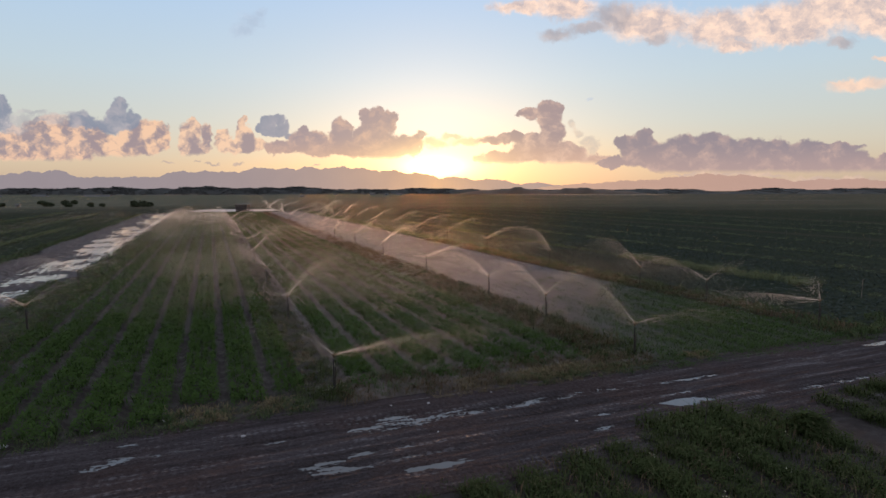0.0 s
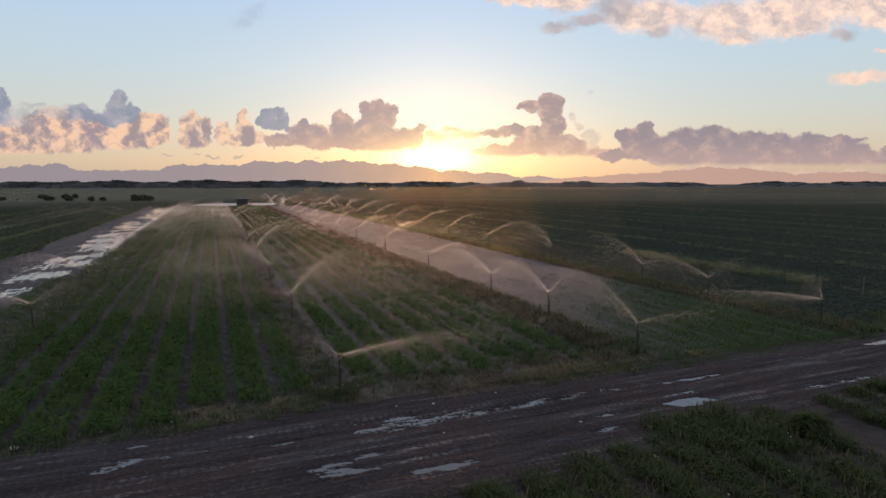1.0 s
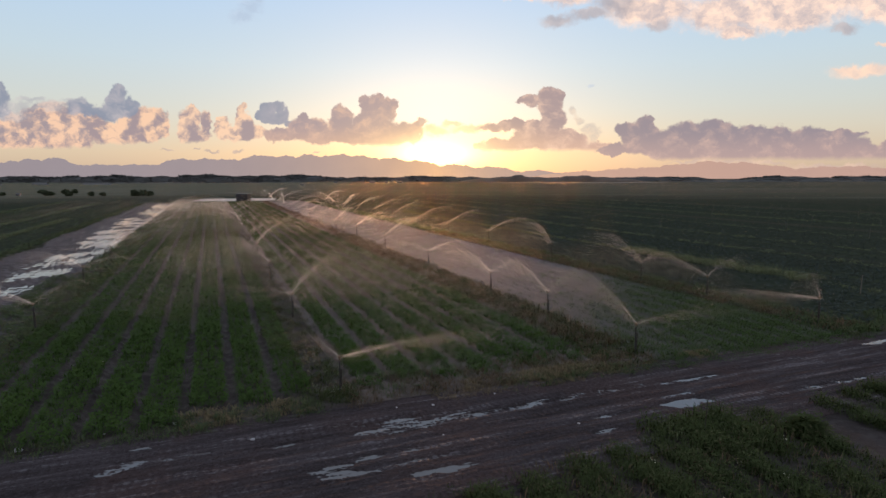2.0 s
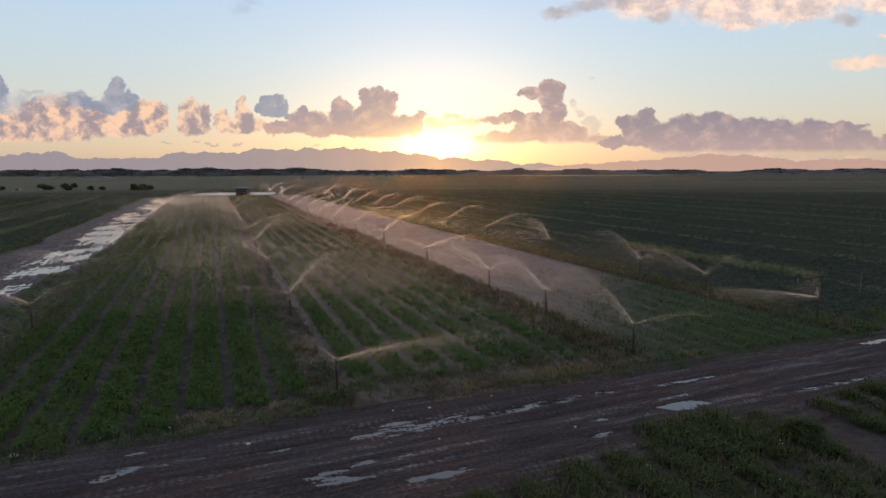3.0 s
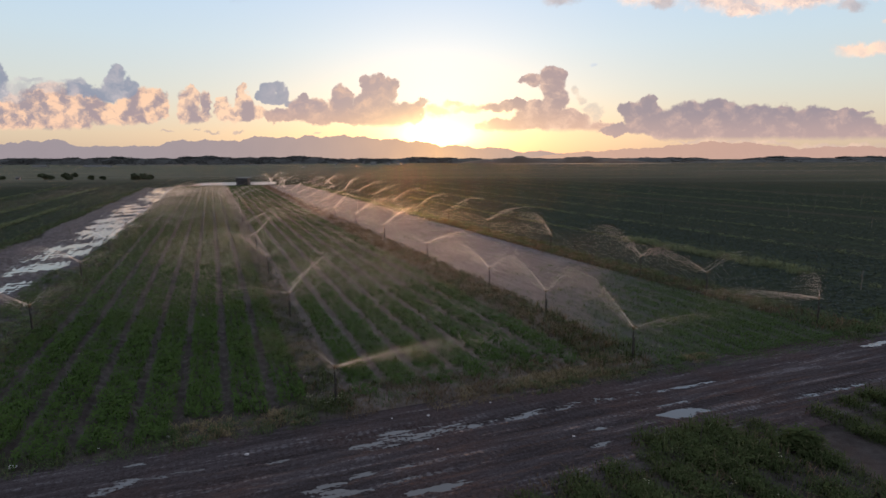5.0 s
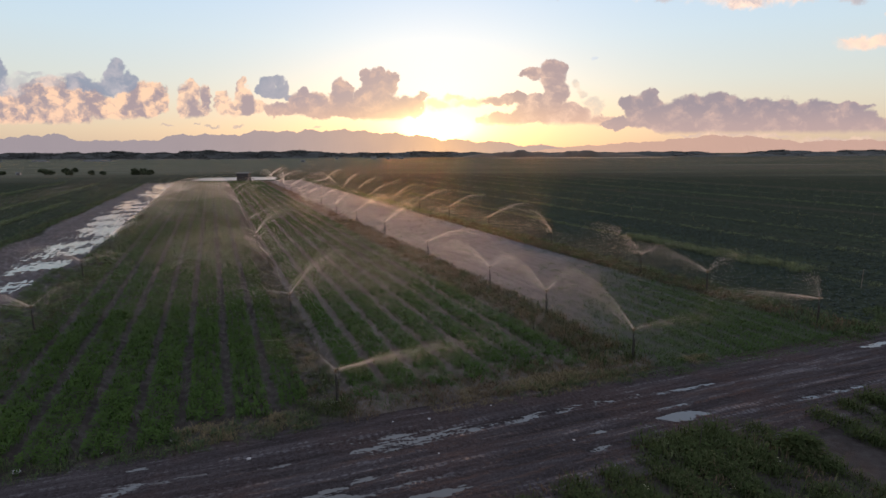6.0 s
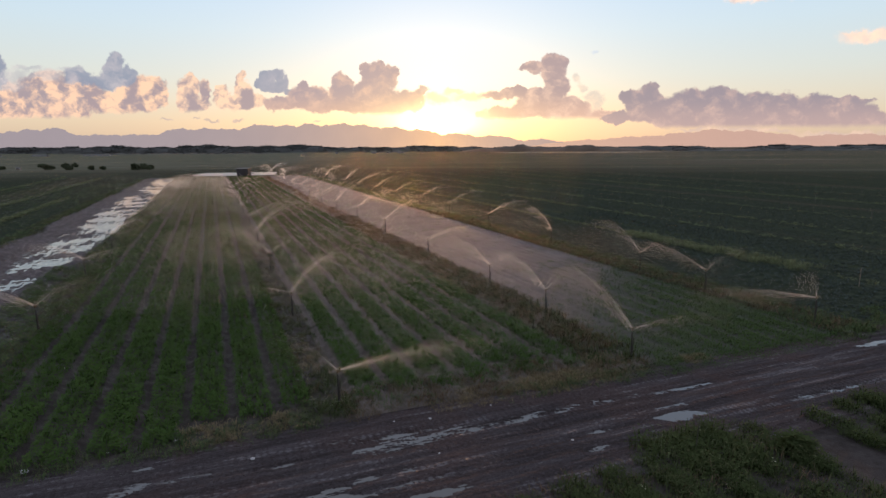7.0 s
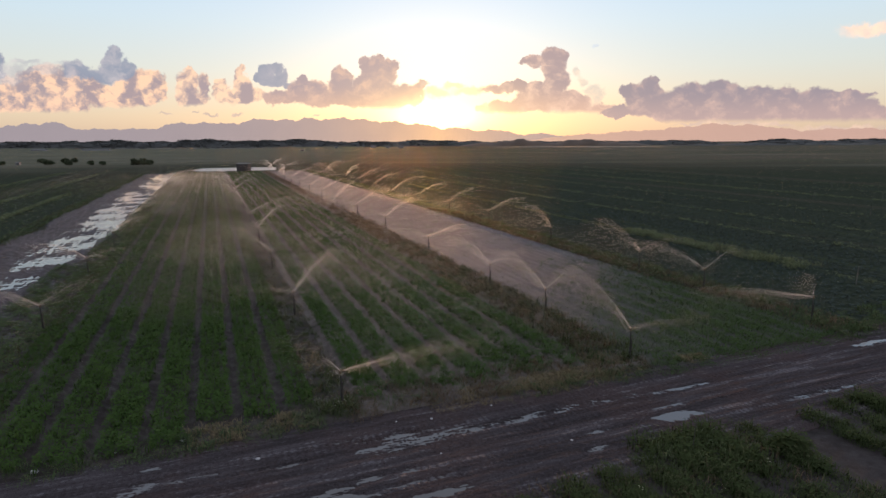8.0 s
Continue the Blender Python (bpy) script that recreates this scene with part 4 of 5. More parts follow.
def weeds(name, seed, n, s0, s1, w0, w1, lo, hi, mat, label, protos, power=1.0, category="weeds", z=-0.04):
    s, w, r = spread(seed, n, s0, s1, w0, w1, power)
    patchy = 0.5 + 0.5 * waves(s, w, seed, 3.0)
    keep = r.uniform(0, 1, n) < np.clip(patchy + 0.3, 0.08, 1)
    k = r.uniform(lo, hi, n) * (0.75 + 0.4 * np.clip(patchy, 0, 1))
    return stand(name, protos, s[keep], w[keep], k[keep], seed, mat, label, category, z=z)


weeds("weeds", 201, 1300, 3.0, 5.0, 21.4, 60, 0.5, 0.9, BROAD, "rough weeds along the sprinkler line", WEED_TUFTS, 1.3)
weeds("weeds", 202, 700, 3.2, 4.9, 60, 230, 0.7, 1.1, WEED, "rough weeds along the sprinkler line", WEED_FAR)
weeds("weeds", 203, 1000, 17.3, 20.3, 22.0, 60, 0.8, 1.3, BROAD, "tall weeds along the sprinkler line", WEED_TUFTS, 1.1)
weeds("weeds", 204, 1500, 17.6, 20.0, 60, 230, 0.8, 1.3, BROWN, "tall weeds along the sprinkler line", WEED_FAR)
weeds("dry_grass", 205, 1400, 17.2, 20.4, 24, 90, 0.9, 1.7, DRY, "dry yellow grass among weeds", GRASS_TUFTS)
weeds("brown_weeds", 219, 1300, 17.5, 20.2, 24.0, 80, 0.7, 1.3, BROWN, "tall browned weeds along the sprinkler line", WEED_TUFTS, 1.2)
weeds("brown_weeds", 220, 300, 3.2, 5.0, 22.0, 70, 0.5, 0.9, BROWN, "low browned weeds along the sprinkler line", WEED_TUFTS, 1.2)
weeds("weeds", 206, 1300, 33.2, 36.6, 20.5, 70, 0.6, 1.2, WEED, "tall weeds along the sprinkler line", WEED_TUFTS, 1.1)
weeds("dry_grass", 216, 1500, 33.0, 36.0, 21.5, 90, 0.9, 1.5, BROWN, "dry yellow grass among weeds", GRASS_TUFTS)
weeds("weeds", 207, 1300, 33.4, 36.2, 70, 230, 0.8, 1.3, WEED, "tall weeds along the sprinkler line", WEED_FAR)
weeds("weeds", 208, 1700, -13.6, -10.0, 24, 60, 0.7, 1.2, WEED, "dark broad-leaved plants beside the flooded lane", BROAD_TUFTS)
weeds("dry_grass", 217, 1400, -12.2, -9.0, 26, 100, 0.7, 1.2, DRY, "dry yellow grass beside the flooded lane", GRASS_TUFTS)
weeds("weeds", 209, 2600, -12.1, -9.2, 60, 232, 0.8, 1.3, WEED, "rough weeds beside the flooded lane", WEED_FAR)
weeds("verge_grass", 210, 900, -14, 3.5, 20.7, 22.4, 0.35, 0.8, WEED, "sparse green verge along the mud track", GRASS_TUFTS + WEED_TUFTS)
weeds("verge_grass", 211, 400, 3.0, 19.8, 21.2, 25.0, 0.4, 0.9, WEED, "rough green verge along the mud track", GRASS_TUFTS + WEED_TUFTS, 0.9)
weeds("dry_grass", 212, 1000, 4.5, 20.0, 20.8, 24.0, 0.5, 1.1, BROWN, "dry yellow grass along the mud track", GRASS_TUFTS)
weeds("dry_grass", 218, 420, -1.6, 3.2, 21.2, 22.8, 0.4, 0.8, STRAW, "dry yellow grass along the mud track", GRASS_TUFTS)
weeds("verge_grass", 221, 900, 19.0, 36.0, 19.8, 21.4, 0.4, 0.8, SEEDLING, "low green growth creeping onto the mud track", LOW_TUFTS)
weeds("verge_grass", 222, 420, 11.0, 22.0, 20.0, 21.4, 0.4, 0.8, WEED, "rough green verge along the mud track", GRASS_TUFTS + WEED_TUFTS)
weeds("straw", 223, 420, 8.0, 19.0, 20.2, 21.3, 0.35, 0.7, STRAW, "flattened straw along the mud track", GRASS_TUFTS)
weeds("verge_grass", 215, 1300, 33, 60, 20.0, 24, 0.5, 1.0, WEED, "rough green verge along the mud track", GRASS_TUFTS + WEED_TUFTS)
for k in range(5):
    weeds("small_beds", 240 + k, 110, 5.4 + 1.9 * k, 6.4 + 1.9 * k, 22.8, 26.5, 0.6, 1.0, CARROT, "thin green tufts at the ends of beds", GRASS_TUFTS, category="crop")


FLOWER_HEADS = [leaves(4, 0.75, 0.25, 0.05, 95 + k, 0.8) for k in range(4)]
weeds("straw_heap", 227, 260, 17.0, 19.2, 21.8, 23.6, 0.4, 0.8, STRAW, "pale heap of pulled dry weeds at the bed ends", GRASS_TUFTS)
weeds("straw", 228, 1000, 9.5, 17.0, 20.9, 22.2, 0.4, 0.8, STRAW, "flattened straw along the mud track", GRASS_TUFTS)
weeds("straw_heap", 229, 150, 21.5, 23.5, 20.6, 21.6, 0.35, 0.7, STRAW, "pale heap of dry weeds beside the track", GRASS_TUFTS)
weeds("straw", 230, 120, 3.0, 4.6, 27.0, 31.0, 0.5, 0.9, STRAW, "pale dry weeds along the sprinkler line", GRASS_TUFTS)
weeds("flowers", 231, 460, -13.4, -10.2, 25.0, 45.0, 0.6, 0.8, FLOWER, "small cream flower heads among broad-leaved weeds", FLOWER_HEADS, category="flowers")
weeds("flowers", 233, 60, 3.2, 5.2, 21.8, 27.0, 0.6, 0.9, FLOWER, "small cream flower heads along the sprinkler line", FLOWER_HEADS, category="flowers")
weeds("straw", 234, 260, 15.6, 17.8, 37.0, 44.0, 0.5, 0.9, STRAW, "pale pulled weeds strewn over bed ends", GRASS_TUFTS)
weeds("flowers", 232, 9, 9.0, 18.0, 9.5, 14.0, 0.8, 1.2, FLOWER, "small cream flower heads among rank weeds", FLOWER_HEADS, category="flowers", z=-0.1)


def seedling_rows(seed, w0, w1, step, tufts, lo, hi, thin):
    r = np.random.RandomState(seed)
    s, w = np.meshgrid(np.arange(20.4, 33.2, 0.43), np.arange(w0, w1, step), indexing="ij")
    s, w = s.ravel() + r.normal(0, 0.09, s.size), w.ravel() + r.uniform(-step, step, s.size)
    keep = r.uniform(0, 1, len(s)) < thin(s, w) * np.where(np.round((s - 20.4) / 0.43) % 4 == 0, 0.12, 1.0)
    stand("seedlings", tufts, s[keep], w[keep], r.uniform(lo, hi, keep.sum()), seed, SEEDLING, "drilled rows of low green seedlings", "crop", z=-0.03)


seedling_rows(250, 20.9, 46, 0.055, LOW_TUFTS, 0.6, 1.1, lambda s, w: np.clip((31 - w + 1.15 * (s - 21)) / 18, 0.05, 0.8))
seedling_rows(251, 50, 120, 0.4, LOW_TUFTS, 0.8, 1.2, lambda s, w: np.full(len(s), 0.12))


def cabbage_field(seed, s0, s1, w0, w1, ds, dw):
    r = np.random.RandomState(seed)
    s, w = np.meshgrid(np.arange(s0, s1, ds), np.arange(w0, w1, dw), indexing="ij")
    s, w = s.ravel() + r.normal(0, 0.16, s.size), w.ravel() + r.normal(0, 0.2, s.size)
    keep = r.uniform(0, 1, len(s)) < 0.85
    for line in (48.3, 62.0, 74.5, 89.8):
        keep &= np.abs(s - line) > 0.9
    stand("cabbage_rows", CABBAGES, s[keep], w[keep], r.uniform(0.5, 1.0, keep.sum()), seed, CABBAGE,
          "rows of blue-green cabbage plants", "crop", z=-0.14)


cabbage_field(301, 37.0, 62, 22.5, 80, 0.6, 0.42)
cabbage_field(302, 62, 92, 30, 130, 0.9, 0.75)
cabbage_field(303, 37.0, 62, 80, 170, 0.9, 0.9)
cabbage_field(304, 92, 150, 45, 170, 1.4, 1.5)
for k, (line, w0, w1) in enumerate([(48.3, 24, 150), (62.0, 30, 190), (74.5, 35, 220), (89.8, 40, 240), (114.3, 50, 260), (131, 60, 280), (147, 70, 300)]):
    weeds("grass_strip", 320 + k, 1000, line - 0.5, line + 0.5, w0, w1, 0.4, 0.95, PALE_WEED, "pale grassy strip between crop rows", WEED_TUFTS if k < 1 else WEED_FAR, category="grass", z=-0.14)
for k, (line, w0, w1) in enumerate([(-38, 90, 240), (-52, 110, 260), (-30, 80, 150)]):
    weeds("grass_strip", 340 + k, 1100, line - 0.6, line + 0.6, w0, w1, 0.6, 1.1, PALE_WEED, "pale grassy strip between crop rows", WEED_FAR, category="grass", z=-0.14)
weeds("weeds", 330, 900, 46.6, 50.0, 34, 58, 0.9, 1.5, PALE_WEED, "yellow-green tall weeds in the cabbage field", WEED_TUFTS, z=-0.14)

# far side of the track: grown-over beds, a bare path, tall weeds
for k in range(14):
    c0 = 3.2 + 1.72 * k
    if 18.9 < c0 < 21.6:
        continue
    lush = c0 > 21
    weeds("overgrown_bed", 400 + k, 460 if lush else 360, c0 - 0.5, c0 + 0.5, 8.5, (14.6 if lush else 13.6) + 0.1 * (c0 - 21 if lush else c0 - 5), 0.6, 1.3 if lush else 1.05, BROAD,
          "overgrown dark green bed beside the mud track", WEED_TUFTS, category="crop", z=-0.12)
weeds("overgrown_bed", 420, 650, 3, 18.5, 8, 14.2, 0.4, 0.9, BROAD, "rough grass between overgrown beds", GRASS_TUFTS, z=-0.12)
weeds("overgrown_bed", 421, 1000, 22, 40, 8, 15.6, 0.4, 0.9, BROAD, "rough grass between overgrown beds", GRASS_TUFTS, z=-0.12)
weeds("tall_weeds", 422, 420, 13.6, 17.8, 12.6, 15.2, 0.8, 1.5, BROAD, "tall dark weeds at the corner of the track", WEED_TUFTS, z=-0.1)
weeds("tall_weeds", 424, 70, 14.2, 17.2, 13.4, 15.0, 1.0, 1.7, PALE_WEED, "yellow-topped tall weeds at the corner of the track", GRASS_TUFTS, z=-0.1)
weeds("tall_weeds", 425, 420, 7.0, 18.0, 8.0, 13.4, 0.7, 1.3, BROAD, "rank dark weeds over old beds", WEED_TUFTS, z=-0.12)
weeds("dry_grass", 426, 220, 7.0, 19.0, 8.5, 14.4, 0.9, 1.5, BROWN, "browned grass tops among dark weeds", GRASS_TUFTS, z=-0.1)
weeds("bush", 423, 150, 18.4, 19.2, 12.4, 13.2, 1.0, 1.5, BROAD, "small round bush beside a bare path", WEED_TUFTS[4:], category="bush", z=-0.1)
weeds("weeds", 431, 1500, -24.0, -22.0, 40, 232, 0.5, 1.0, WEED, "rough weeds along the flooded lane", WEED_FAR, z=-0.14)
weeds("dry_grass", 432, 900, -24.4, -21.8, 40, 160, 0.7, 1.2, DRY, "dry grass along the flooded lane", GRASS_TUFTS, z=-0.14)
weeds("left_rows", 430, 3500, -60, -22, 60, 200, 0.6, 1.1, WEED, "green crop rows beyond the flooded lane", WEED_FAR, category="crop", z=-0.14)


# ---- sprinklers ----
HEAD = 1.6


def make_sprinkler():
    ob = tagged(new("sprinkler"), "tall dark riser pipe with spinning brass sprinkler head", "sprinkler", "field sprinklers")
    part("riser", rod(bmesh.new(), 0.036, 0.03, HEAD - 0.06, pose(0, 0, -0.1), 10), PIPE, ob)
    part("stake", box(bmesh.new(), (0.045, 0.04, 1.25), pose(0.062, 0, 0.5, 1.2, 0.8, 10), 0.008), STAKE, ob)
    bm = rod(bmesh.new(), 0.04, 0.045, 0.07, pose(0, 0, HEAD - 0.1))
    rod(bm, 0.02, 0.02, 0.06, pose(0, 0, HEAD - 0.03))
    head = part("head", bm, BRASS, ob, "brass impact head with two nozzles")
    part("nozzle", rod(bmesh.new(), 0.022, 0.012, 0.2, pose(0, 0, HEAD - 0.02, 0, 62, 0)), BRASS, head)
    part("nozzle", rod(bmesh.new(), 0.02, 0.012, 0.14, pose(0, 0, HEAD - 0.02, 0, -62, 0)), BRASS, head)
    part("arm", box(bmesh.new(), (0.03, 0.22, 0.05), pose(0, 0.02, HEAD + 0.05), 0.008), BRASS, ob, "brass swing arm")
    bm = rod(bmesh.new(), 0.034, 0.034, 0.03, pose(0.0, 0, 0.45), 8)
    box(bm, (0.13, 0.07, 0.02), pose(0.03, 0, 0.46), 0.004)
    part("clamp", bm, PIPE, ob)
    return ob


def drops(points, edge, seed):
    """Falling water drops: one long thin facet each, turned at random but mostly down and along the drift."""
    r = np.random.RandomState(seed)
    n = len(points)
    u, v = r.normal(0, 1, (n, 3)) * (1.0, 0.5, 0.8), r.normal(0, 1, (n, 3))
    u /= np.linalg.norm(u, axis=1)[:, None]
    v -= u * (u * v).sum(1)[:, None]
    v /= np.linalg.norm(v, axis=1)[:, None]
    e = (np.broadcast_to(edge, n) * r.uniform(0.6, 1.3, n))[:, None]
    u, v = u * e * 10.0, v * e / 10.0
    V = np.stack([points - u * 0.5 - v * 0.4, points - u * 0.4 + v * 0.5, points + u * 0.6], 1).reshape(-1, 3)
    return V, np.arange(3 * n).reshape(-1, 3)


def make_jet(ob, away, bearing, reach, lift, seed, weight=1.0):
    """Water thrown from the head: a thin stream that breaks into a falling veil of drops. bearing: degrees from the x axis."""
    r = np.random.RandomState(seed)
    out = np.array([math.cos(radians(bearing)), math.sin(radians(bearing))])
    side = np.array([-out[1], out[0]])

    def arc(q):
        return HEAD + lift * (4 * q * 0.85 * (1 - 0.62 * q))

    # the stream: a thin tube that ends where it breaks up
    qs, ring, V = np.linspace(0.0, 0.16, 8), 6, []
    for t in qs:
        rad = (0.005 + 0.01 * t) * max(0.12, 1 - t / 0.16)
        for k in range(ring):
            a = 2 * math.pi * k / ring
            V.append((out[0] * t * reach + side[0] * rad * math.cos(a), out[1] * t * reach + side[1] * rad * math.cos(a), arc(t) + rad * math.sin(a)))
    F = [(i * ring + k, (i + 1) * ring + k, (i + 1) * ring + (k + 1) % ring, i * ring + (k + 1) % ring) for i in range(len(qs) - 1) for k in range(ring)]
    me = mesh_from("water_jet", V, F)
    me.materials.append(SPRAY)
    new("water_jet", me).parent = ob
    # the drops: thick along the arc, thinner in the veil that falls and drifts from it
    n = int(weight * max(1700, 44000 * (22.0 / away) ** 2))
    near_by = away < 60
    n1 = int(n * (0.16 if near_by else 0.28))
    q = r.beta(0.9, 1.8, n1)
    tight = 0.006 + 0.2 * q
    d1 = q * reach
    l1, z1 = r.normal(0, 1, n1) * tight * 1.3, arc(q) - np.abs(r.normal(0, 1, n1)) * tight * 0.9
    n2 = n - n1
    q = r.beta(1.35, 1.5, n2) * 1.1
    fall = r.exponential(0.3, n2) * (0.06 + 1.15 * q)
    d2 = q * reach + r.normal(0, 0.25, n2)
    l2 = r.normal(0, 1, n2) * (0.1 + 0.45 * q) + 0.5 * fall
    z2 = np.maximum(arc(q) - fall * np.maximum(arc(q), 0.4), 0.08 + r.uniform(0, 0.5, n2))
    d, l, z = np.concatenate([d1, d2]), np.concatenate([l1, l2]), np.concatenate([z1, z2])
    drift = np.concatenate([np.zeros(n1), 1.3 * fall + np.abs(r.normal(0, 0.5, n2)) * q])
    P = np.stack([out[0] * d + side[0] * l - drift, out[1] * d + side[1] * l, z], -1)
    Vd, Fd = drops(P, 0.00025 * away, seed + 1)
    me = mesh_from("spray", Vd, Fd)
    me.materials.append(SPRAY)
    tagged(new("spray", me), "fine water drops catching low sunlight", kind="stuff").parent = ob


# each sprinkler: s, w, then bearing, reach, lift of each stream
MIDDLE_LINE = [
    (4.45, 22.5, [(24, 7.0, 0.38), (140, 5.0, 0.6)]),
    (4.35, 36.7, [(70, 7.0, 1.4), (195, 5.0, 0.5)]),
    (4.4, 52.0, [(137, 9.0, 1.2), (45, 5.0, 0.9)]),
    (4.45, 67.5, [(88, 10.0, 1.3), (175, 4.0, 0.6)]),
    (4.5, 82.7, [(48, 7.5, 1.2), (190, 4.0, 0.8)]),
    (4.35, 97.2, [(124, 10.0, 1.5), (160, 5.0, 1.0)]),
    (4.4, 114.0, [(150, 7.0, 1.5), (20, 5.0, 1.0)]),
    (4.4, 130.0, [(35, 7.0, 1.6), (170, 5.0, 1.0)]),
    (4.4, 146.0, [(55, 8.0, 1.7), (170, 5.0, 1.0)]),
    (4.4, 162.0, [(140, 8.0, 1.8), (30, 5.0, 1.0)]),
]
STRIP_LINE = [
    (19.4, 22.3, [(106, 8.0, 1.3), (5, 5.0, 0.5)]),
    (19.7, 31.0, [(112, 7.5, 1.1), (35, 4.5, 1.0)]),
    (19.85, 39.5, [(120, 6.5, 1.0), (30, 4.5, 0.7)]),
    (19.95, 53.8, [(25, 6.0, 0.8), (150, 4.0, 0.6)]),
    (20.4, 71.0, [(66, 10.0, 1.3), (160, 4.0, 0.8)]),
    (20.6, 87.5, [(52, 8.0, 1.5), (170, 5.0, 0.8)]),
    (20.0, 100.3, [(80, 10.0, 1.5), (165, 5.0, 0.9)]),
    (20.3, 117.0, [(28, 8.0, 1.7), (160, 6.0, 1.0)]),
    (20.3, 132.5, [(24, 8.0, 1.7), (160, 6.0, 1.0)]),
    (20.3, 148.0, [(20, 8.0, 1.7), (155, 6.0, 1.0)]),
    (20.3, 164.0, [(26, 8.0, 1.9), (155, 6.0, 1.2)]),
    (20.3, 180.0, [(110, 9.0, 2.1), (20, 6.0, 1.4)]),
    (20.3, 196.0, [(40, 9.0, 2.3), (150, 7.0, 1.6)]),
    (20.2, 212.0, [(130, 9.0, 2.4), (30, 7.0, 1.8)]),
    (20.2, 228.0, [(60, 9.0, 2.5), (165, 8.0, 2.0)]),
]
CABBAGE_LINE = [
    (33.8, 23.0, [(172, 6.0, 0.3), (70, 2.5, 0.9)]),
    (33.85, 31.6, [(128, 7.0, 1.1), (36, 6.0, 0.9)]),
    (34.4, 39.4, [(102, 8.5, 1.4), (28, 5.0, 0.6)]),
    (34.9, 54.6, [(120, 4.5, 1.6), (190, 5.0, 0.8)]),
    (35.4, 71.4, [(42, 8.5, 1.1), (170, 4.0, 0.7)]),
    (35.7, 86.6, [(30, 7.0, 1.5), (180, 5.0, 0.8)]),
    (35.4, 100.3, [(24, 7.0, 1.5), (180, 5.0, 0.8)]),
    (35.5, 116.0, [(24, 7.0, 1.7), (180, 5.0, 0.8)]),
    (35.5, 132.0, [(24, 7.0, 1.7), (180, 5.0, 0.8)]),
    (35.5, 148.0, [(24, 7.0, 1.9), (180, 5.0, 0.8)]),
    (35.5, 164.0, [(70, 8.0, 2.0), (180, 6.0, 1.2)]),
    (35.5, 180.0, [(150, 8.0, 2.2), (20, 6.0, 1.4)]),
    (35.5, 196.0, [(50, 8.0, 2.3), (180, 6.0, 1.6)]),
]
LANE_LINE = [
    (-10.1, 39.3, [(170, 6.0, 0.7), (45, 3.5, 0.9)]),
    (-10.35, 55.0, [(165, 5.5, 0.8), (20, 4.0, 0.6)]),
    (-10.5, 70.5, [(60, 4.0, 1.0), (185, 4.0, 0.8)]),
    (-10.6, 86.0, [(60, 5.0, 1.1), (185, 4.0, 0.8)]),
    (-10.6, 101.5, [(55, 6.0, 1.3), (185, 4.0, 0.8)]),
    (-10.6, 117.0, [(50, 7.0, 1.5), (185, 4.0, 0.8)]),
    (-10.6, 132.5, [(50, 8.0, 1.7), (185, 5.0, 1.0)]),
    (-10.6, 148.0, [(45, 8.0, 1.8), (185, 5.0, 1.0)]),
    (-10.6, 164.0, [(45, 8.0, 1.9), (185, 5.0, 1.0)]),
]
SPRINKLERS = MIDDLE_LINE + STRIP_LINE + CABBAGE_LINE + LANE_LINE

first = make_sprinkler()
made_sprinklers = []
for k, (s, w, jets) in enumerate(SPRINKLERS):
    p = at(s, w, 0.0)
    m = pose(p.x, p.y, 0.0, 0, 0, 0)
    if k == 0:
        first.matrix_basis = m
        made_sprinklers.append(first)
    else:
        made_sprinklers.append(copy_thing(first, m))
for k, (ob, (s, w, jets)) in enumerate(zip(made_sprinklers, SPRINKLERS)):
    for j, (bearing, reach, lift) in enumerate(jets):
        make_jet(ob, at(s, w).length, bearing, reach, lift, 500 + 7 * k + j, (1.0, 0.26 if w < 60 else 0.12)[j])


# idle risers in the cabbage field
def make_post():
    ob = tagged(new("riser_post"), "thin pale idle sprinkler riser in the cabbage field", "post", "idle sprinkler risers")
    part("pipe", rod(bmesh.new(), 0.03, 0.027, 1.5, pose(0, 0, -0.1), 8), PALE_POST, ob)
    bm = rod(bmesh.new(), 0.038, 0.038, 0.08, pose(0, 0, 1.38), 8)
    box(bm, (0.16, 0.04, 0.04), pose(0.03, 0, 1.46), 0.008)
    part("head", bm, PALE_POST, ob)
    return ob


post = make_post()
spots = [(46.4, 28.5), (89.8, 54.9), (89.9, 68.3), (109, 77.5), (114.4, 68.3), (114.3, 94.3), (114.2, 106.8), (131, 82.9), (133, 90.8), (142, 110), (149, 98.7), (74.3, 81.0)]
for k, (s, w) in enumerate(spots):
    p = at(s, w)
    m = pose(p.x, p.y, -0.14, 1.5 * math.sin(k * 2.3), 1.5 * math.cos(k * 1.7), 40 * k)
    if k == 0:
        post.matrix_basis = m
    else:
        copy_thing(post, m)


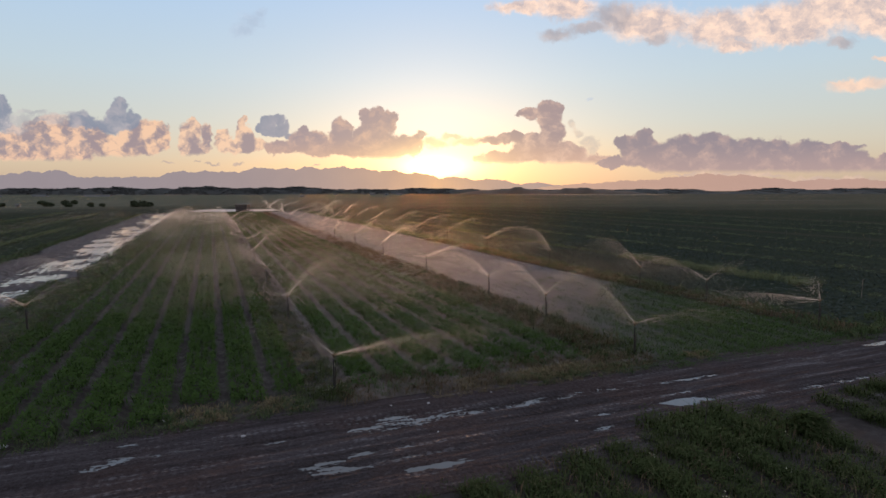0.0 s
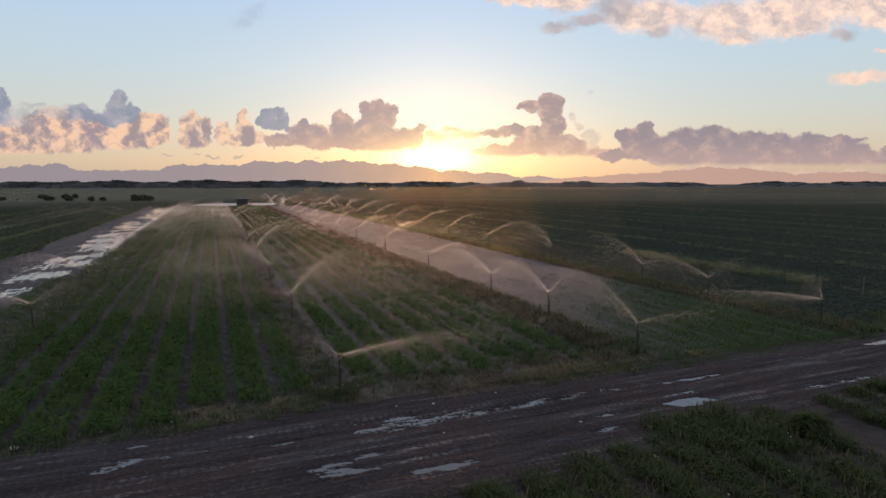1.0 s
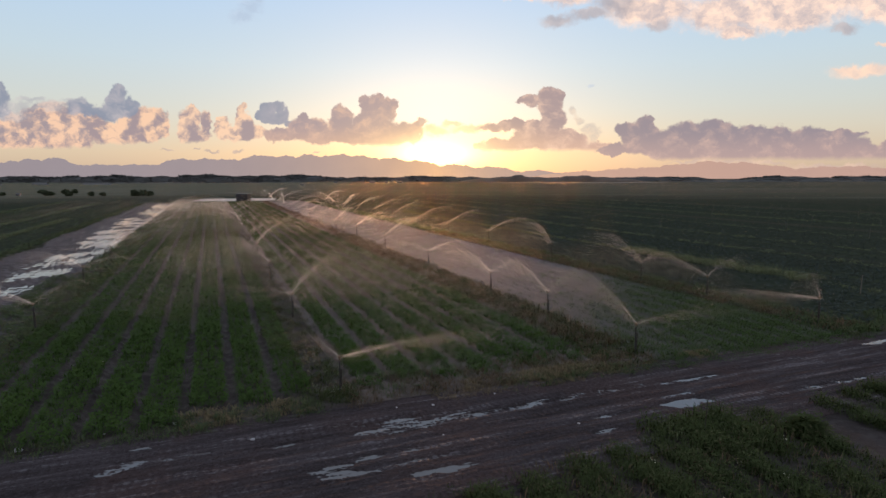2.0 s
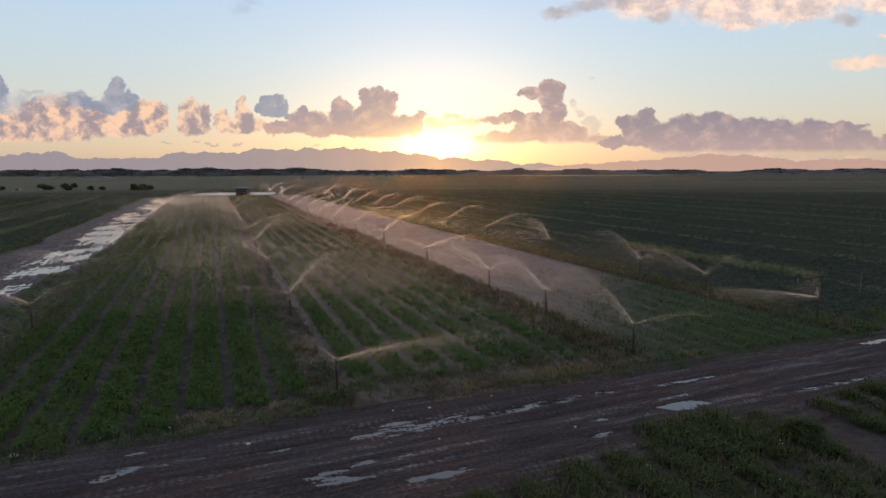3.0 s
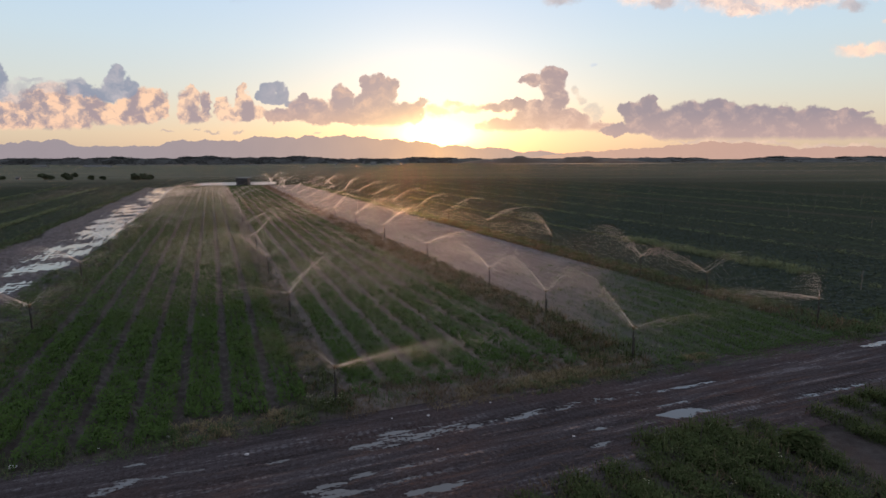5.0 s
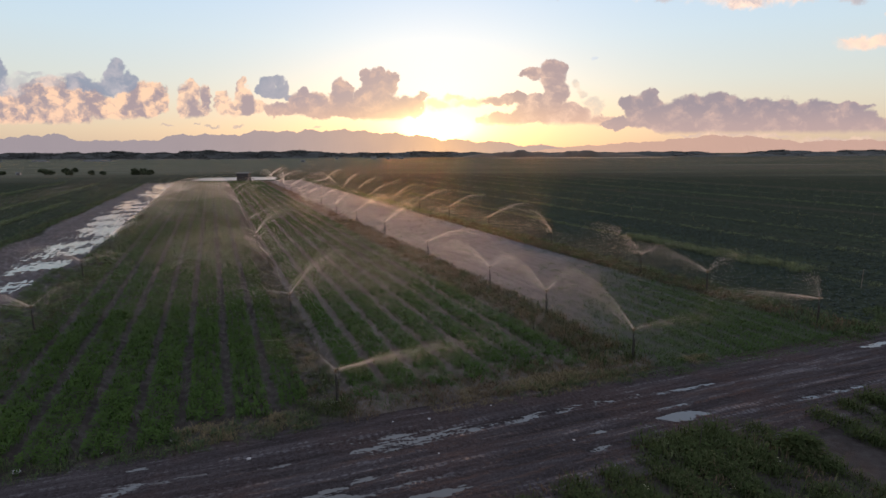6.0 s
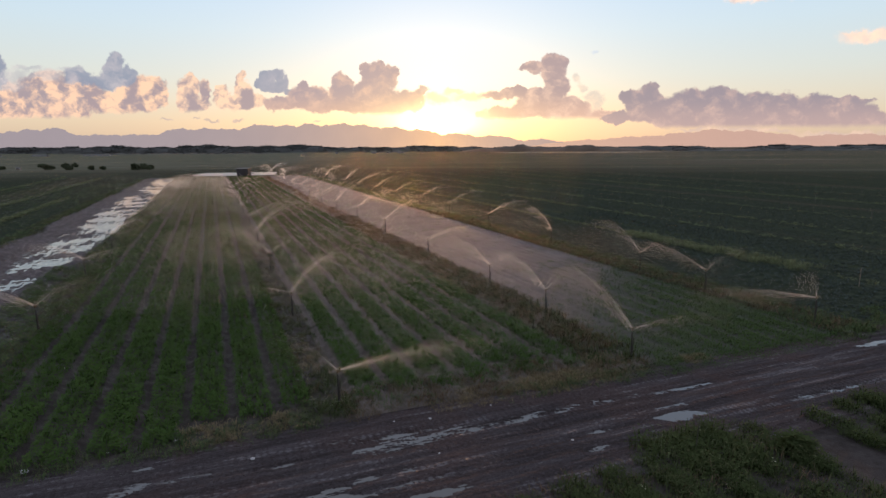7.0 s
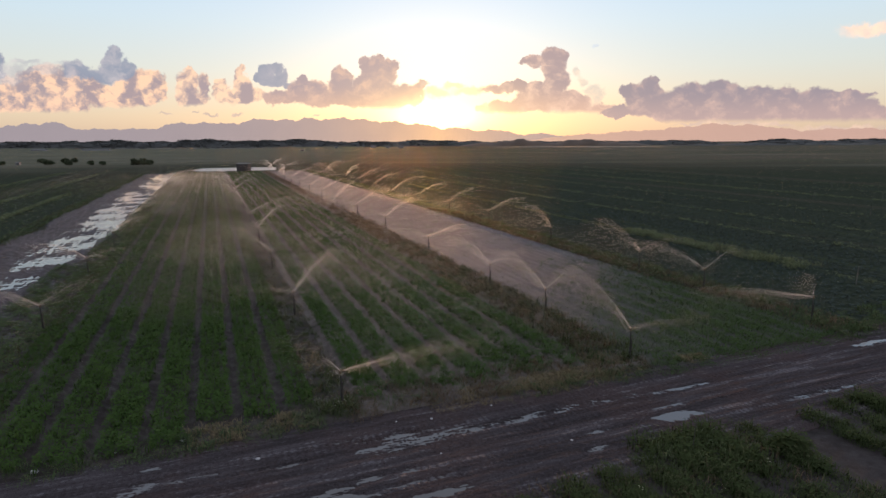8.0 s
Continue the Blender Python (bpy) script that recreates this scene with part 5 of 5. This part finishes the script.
# ---- mist in the air over the watered ground ----
def make_mist(s0, s1, w0, w1, top, n, seed, label, size=0.00032, near=1.4, mat=MIST):
    """Fine drops hanging over the ground, thicker in drifting patches."""
    r = np.random.RandomState(seed)
    n *= 3
    s, b = r.uniform(s0, s1, n), r.uniform(0, 1, n) ** near
    w = w0 + (w1 - w0) * b
    patch = 0.5 + 0.28 * waves(s, w * 0.6, seed, 16.0)
    a = (s - s0) / (s1 - s0)
    want = np.clip(patch, 0.1, 1) * np.clip(a * (1 - a) * 6, 0, 1) * np.clip(b * 8, 0, 1) * np.clip((1 - b) * 6, 0, 1)
    keep = r.uniform(0, 1.0, n) < want * 0.8
    s, w = s[keep], w[keep]
    z = 0.1 + top * r.beta(1.1, 2.6, len(s))
    P = to_world(s, w, z)
    V, F = drops(P, size * np.hypot(P[:, 0], P[:, 1]), seed + 1)
    tagged(solid("spray_mist", mesh_from("spray_mist", V, F), mat), label, "mist", kind="stuff")


make_mist(18.5, 35, 25, 170, 2.6, 50000, 1, "thin drifting water mist over the watered strip", 0.00015)
make_mist(3, 24, 22, 150, 2.6, 100000, 5, "thin drifting water mist over crop beds", 0.0002, 1.5)
make_mist(3, 20, 24, 80, 2.4, 60000, 33, "brownish drifting spray over crop beds", 0.00027, 1.2, SPRAY)
make_mist(-6, 8, 33, 80, 2.4, 75000, 37, "brownish drifting spray over crop beds", 0.00027, 1.1, SPRAY)
make_mist(5, 21, 23, 58, 2.2, 75000, 41, "brownish drifting spray over crop beds", 0.0003, 1.0, SPRAY)
# added towards the sun to give its warm veil over the ground
make_mist(34, 75, 70, 300, 5.0, 30000, 21, "thin mist added over the far field for the sun's glow", 0.00012, 1.2)
make_mist(-13, 6, 28, 220, 3.2, 140000, 9, "thin drifting water mist over crop beds", 0.00028, 1.5, SPRAY)
make_mist(-46, -12, 60, 230, 3.0, 40000, 25, "thin drifting water mist over the flooded lane", 0.0002)
make_mist(29, 40, 24, 140, 2.2, 30000, 17, "thin drifting water mist over weeds", 0.0003, 1.8)
make_mist(-20, 40, 120, 262, 4.5, 22000, 13, "thin drifting water mist at the field's head", 0.00015)


def make_glow_haze(n, seed):
    """Drops added low over the open fields for the sun's orange glow, even in every direction."""
    r = np.random.RandomState(seed)
    d = 65 * np.exp(2.7 * r.uniform(0, 1, n) ** 0.8)
    a = r.uniform(-0.8, 0.8, n)
    P = np.stack([d * np.sin(a), d * np.cos(a), 0.2 + r.beta(1.0, 2.0, n) * 5.0], -1)
    V, F = drops(P, 0.0002 * d, seed + 1)
    tagged(solid("ground_haze", mesh_from("ground_haze", V, F), HAZE), "thin low haze added for the sun's orange glow over open fields", "mist", kind="stuff")


make_glow_haze(90000, 61)


# ---- stones and rubbish by the track ----
def make_stone(x, y, size, seed, label):
    r = random.Random(seed)
    bm = bmesh.new()
    bmesh.ops.create_icosphere(bm, subdivisions=1, radius=size)
    for v in bm.verts:
        v.co *= 0.8 + 0.35 * noise.noise(v.co * (2.2 / size) + Vector((seed, 0, 0)))
        v.co.z *= 0.45
    me = bpy.data.meshes.new("stone")
    bm.to_mesh(me)
    bm.free()
    me.materials.append(STONE)
    ob = new("stone", me)
    ob.matrix_world = pose(x, y, size * 0.2, 0, 0, r.uniform(0, 360))
    tagged(ob, label, "stone", "pale stones")


for k, (u, v, sz) in enumerate([(-6.4, 21.5, 0.19), (-1.75, 21.9, 0.13), (0.8, 19.5, 0.11), (7.6, 20.0, 0.09), (-4.0, 21.9, 0.07), (10.4, 20.2, 0.06), (11.9, 16.4, 0.07), (7.0, 17.4, 0.05), (6.2, 20.3, 0.06)]):
    x, y, z = at(u, v)
    make_stone(x, y, sz, k, "pale broken stone lying on dark mud")


def make_stake():
    ob = tagged(new("marker_stake"), "thin grey stake standing among tall weeds", "stake")
    p = at(15.45, 14.05)
    ob.matrix_world = pose(p.x, p.y, -0.14, 1, 2, 0)
    part("pole", rod(bmesh.new(), 0.018, 0.014, 1.3, pose(0, 0, 0), 8), STAKE, ob)
    part("cap", rod(bmesh.new(), 0.024, 0.02, 0.05, pose(0, 0, 1.34), 8), STAKE, ob)


make_stake()
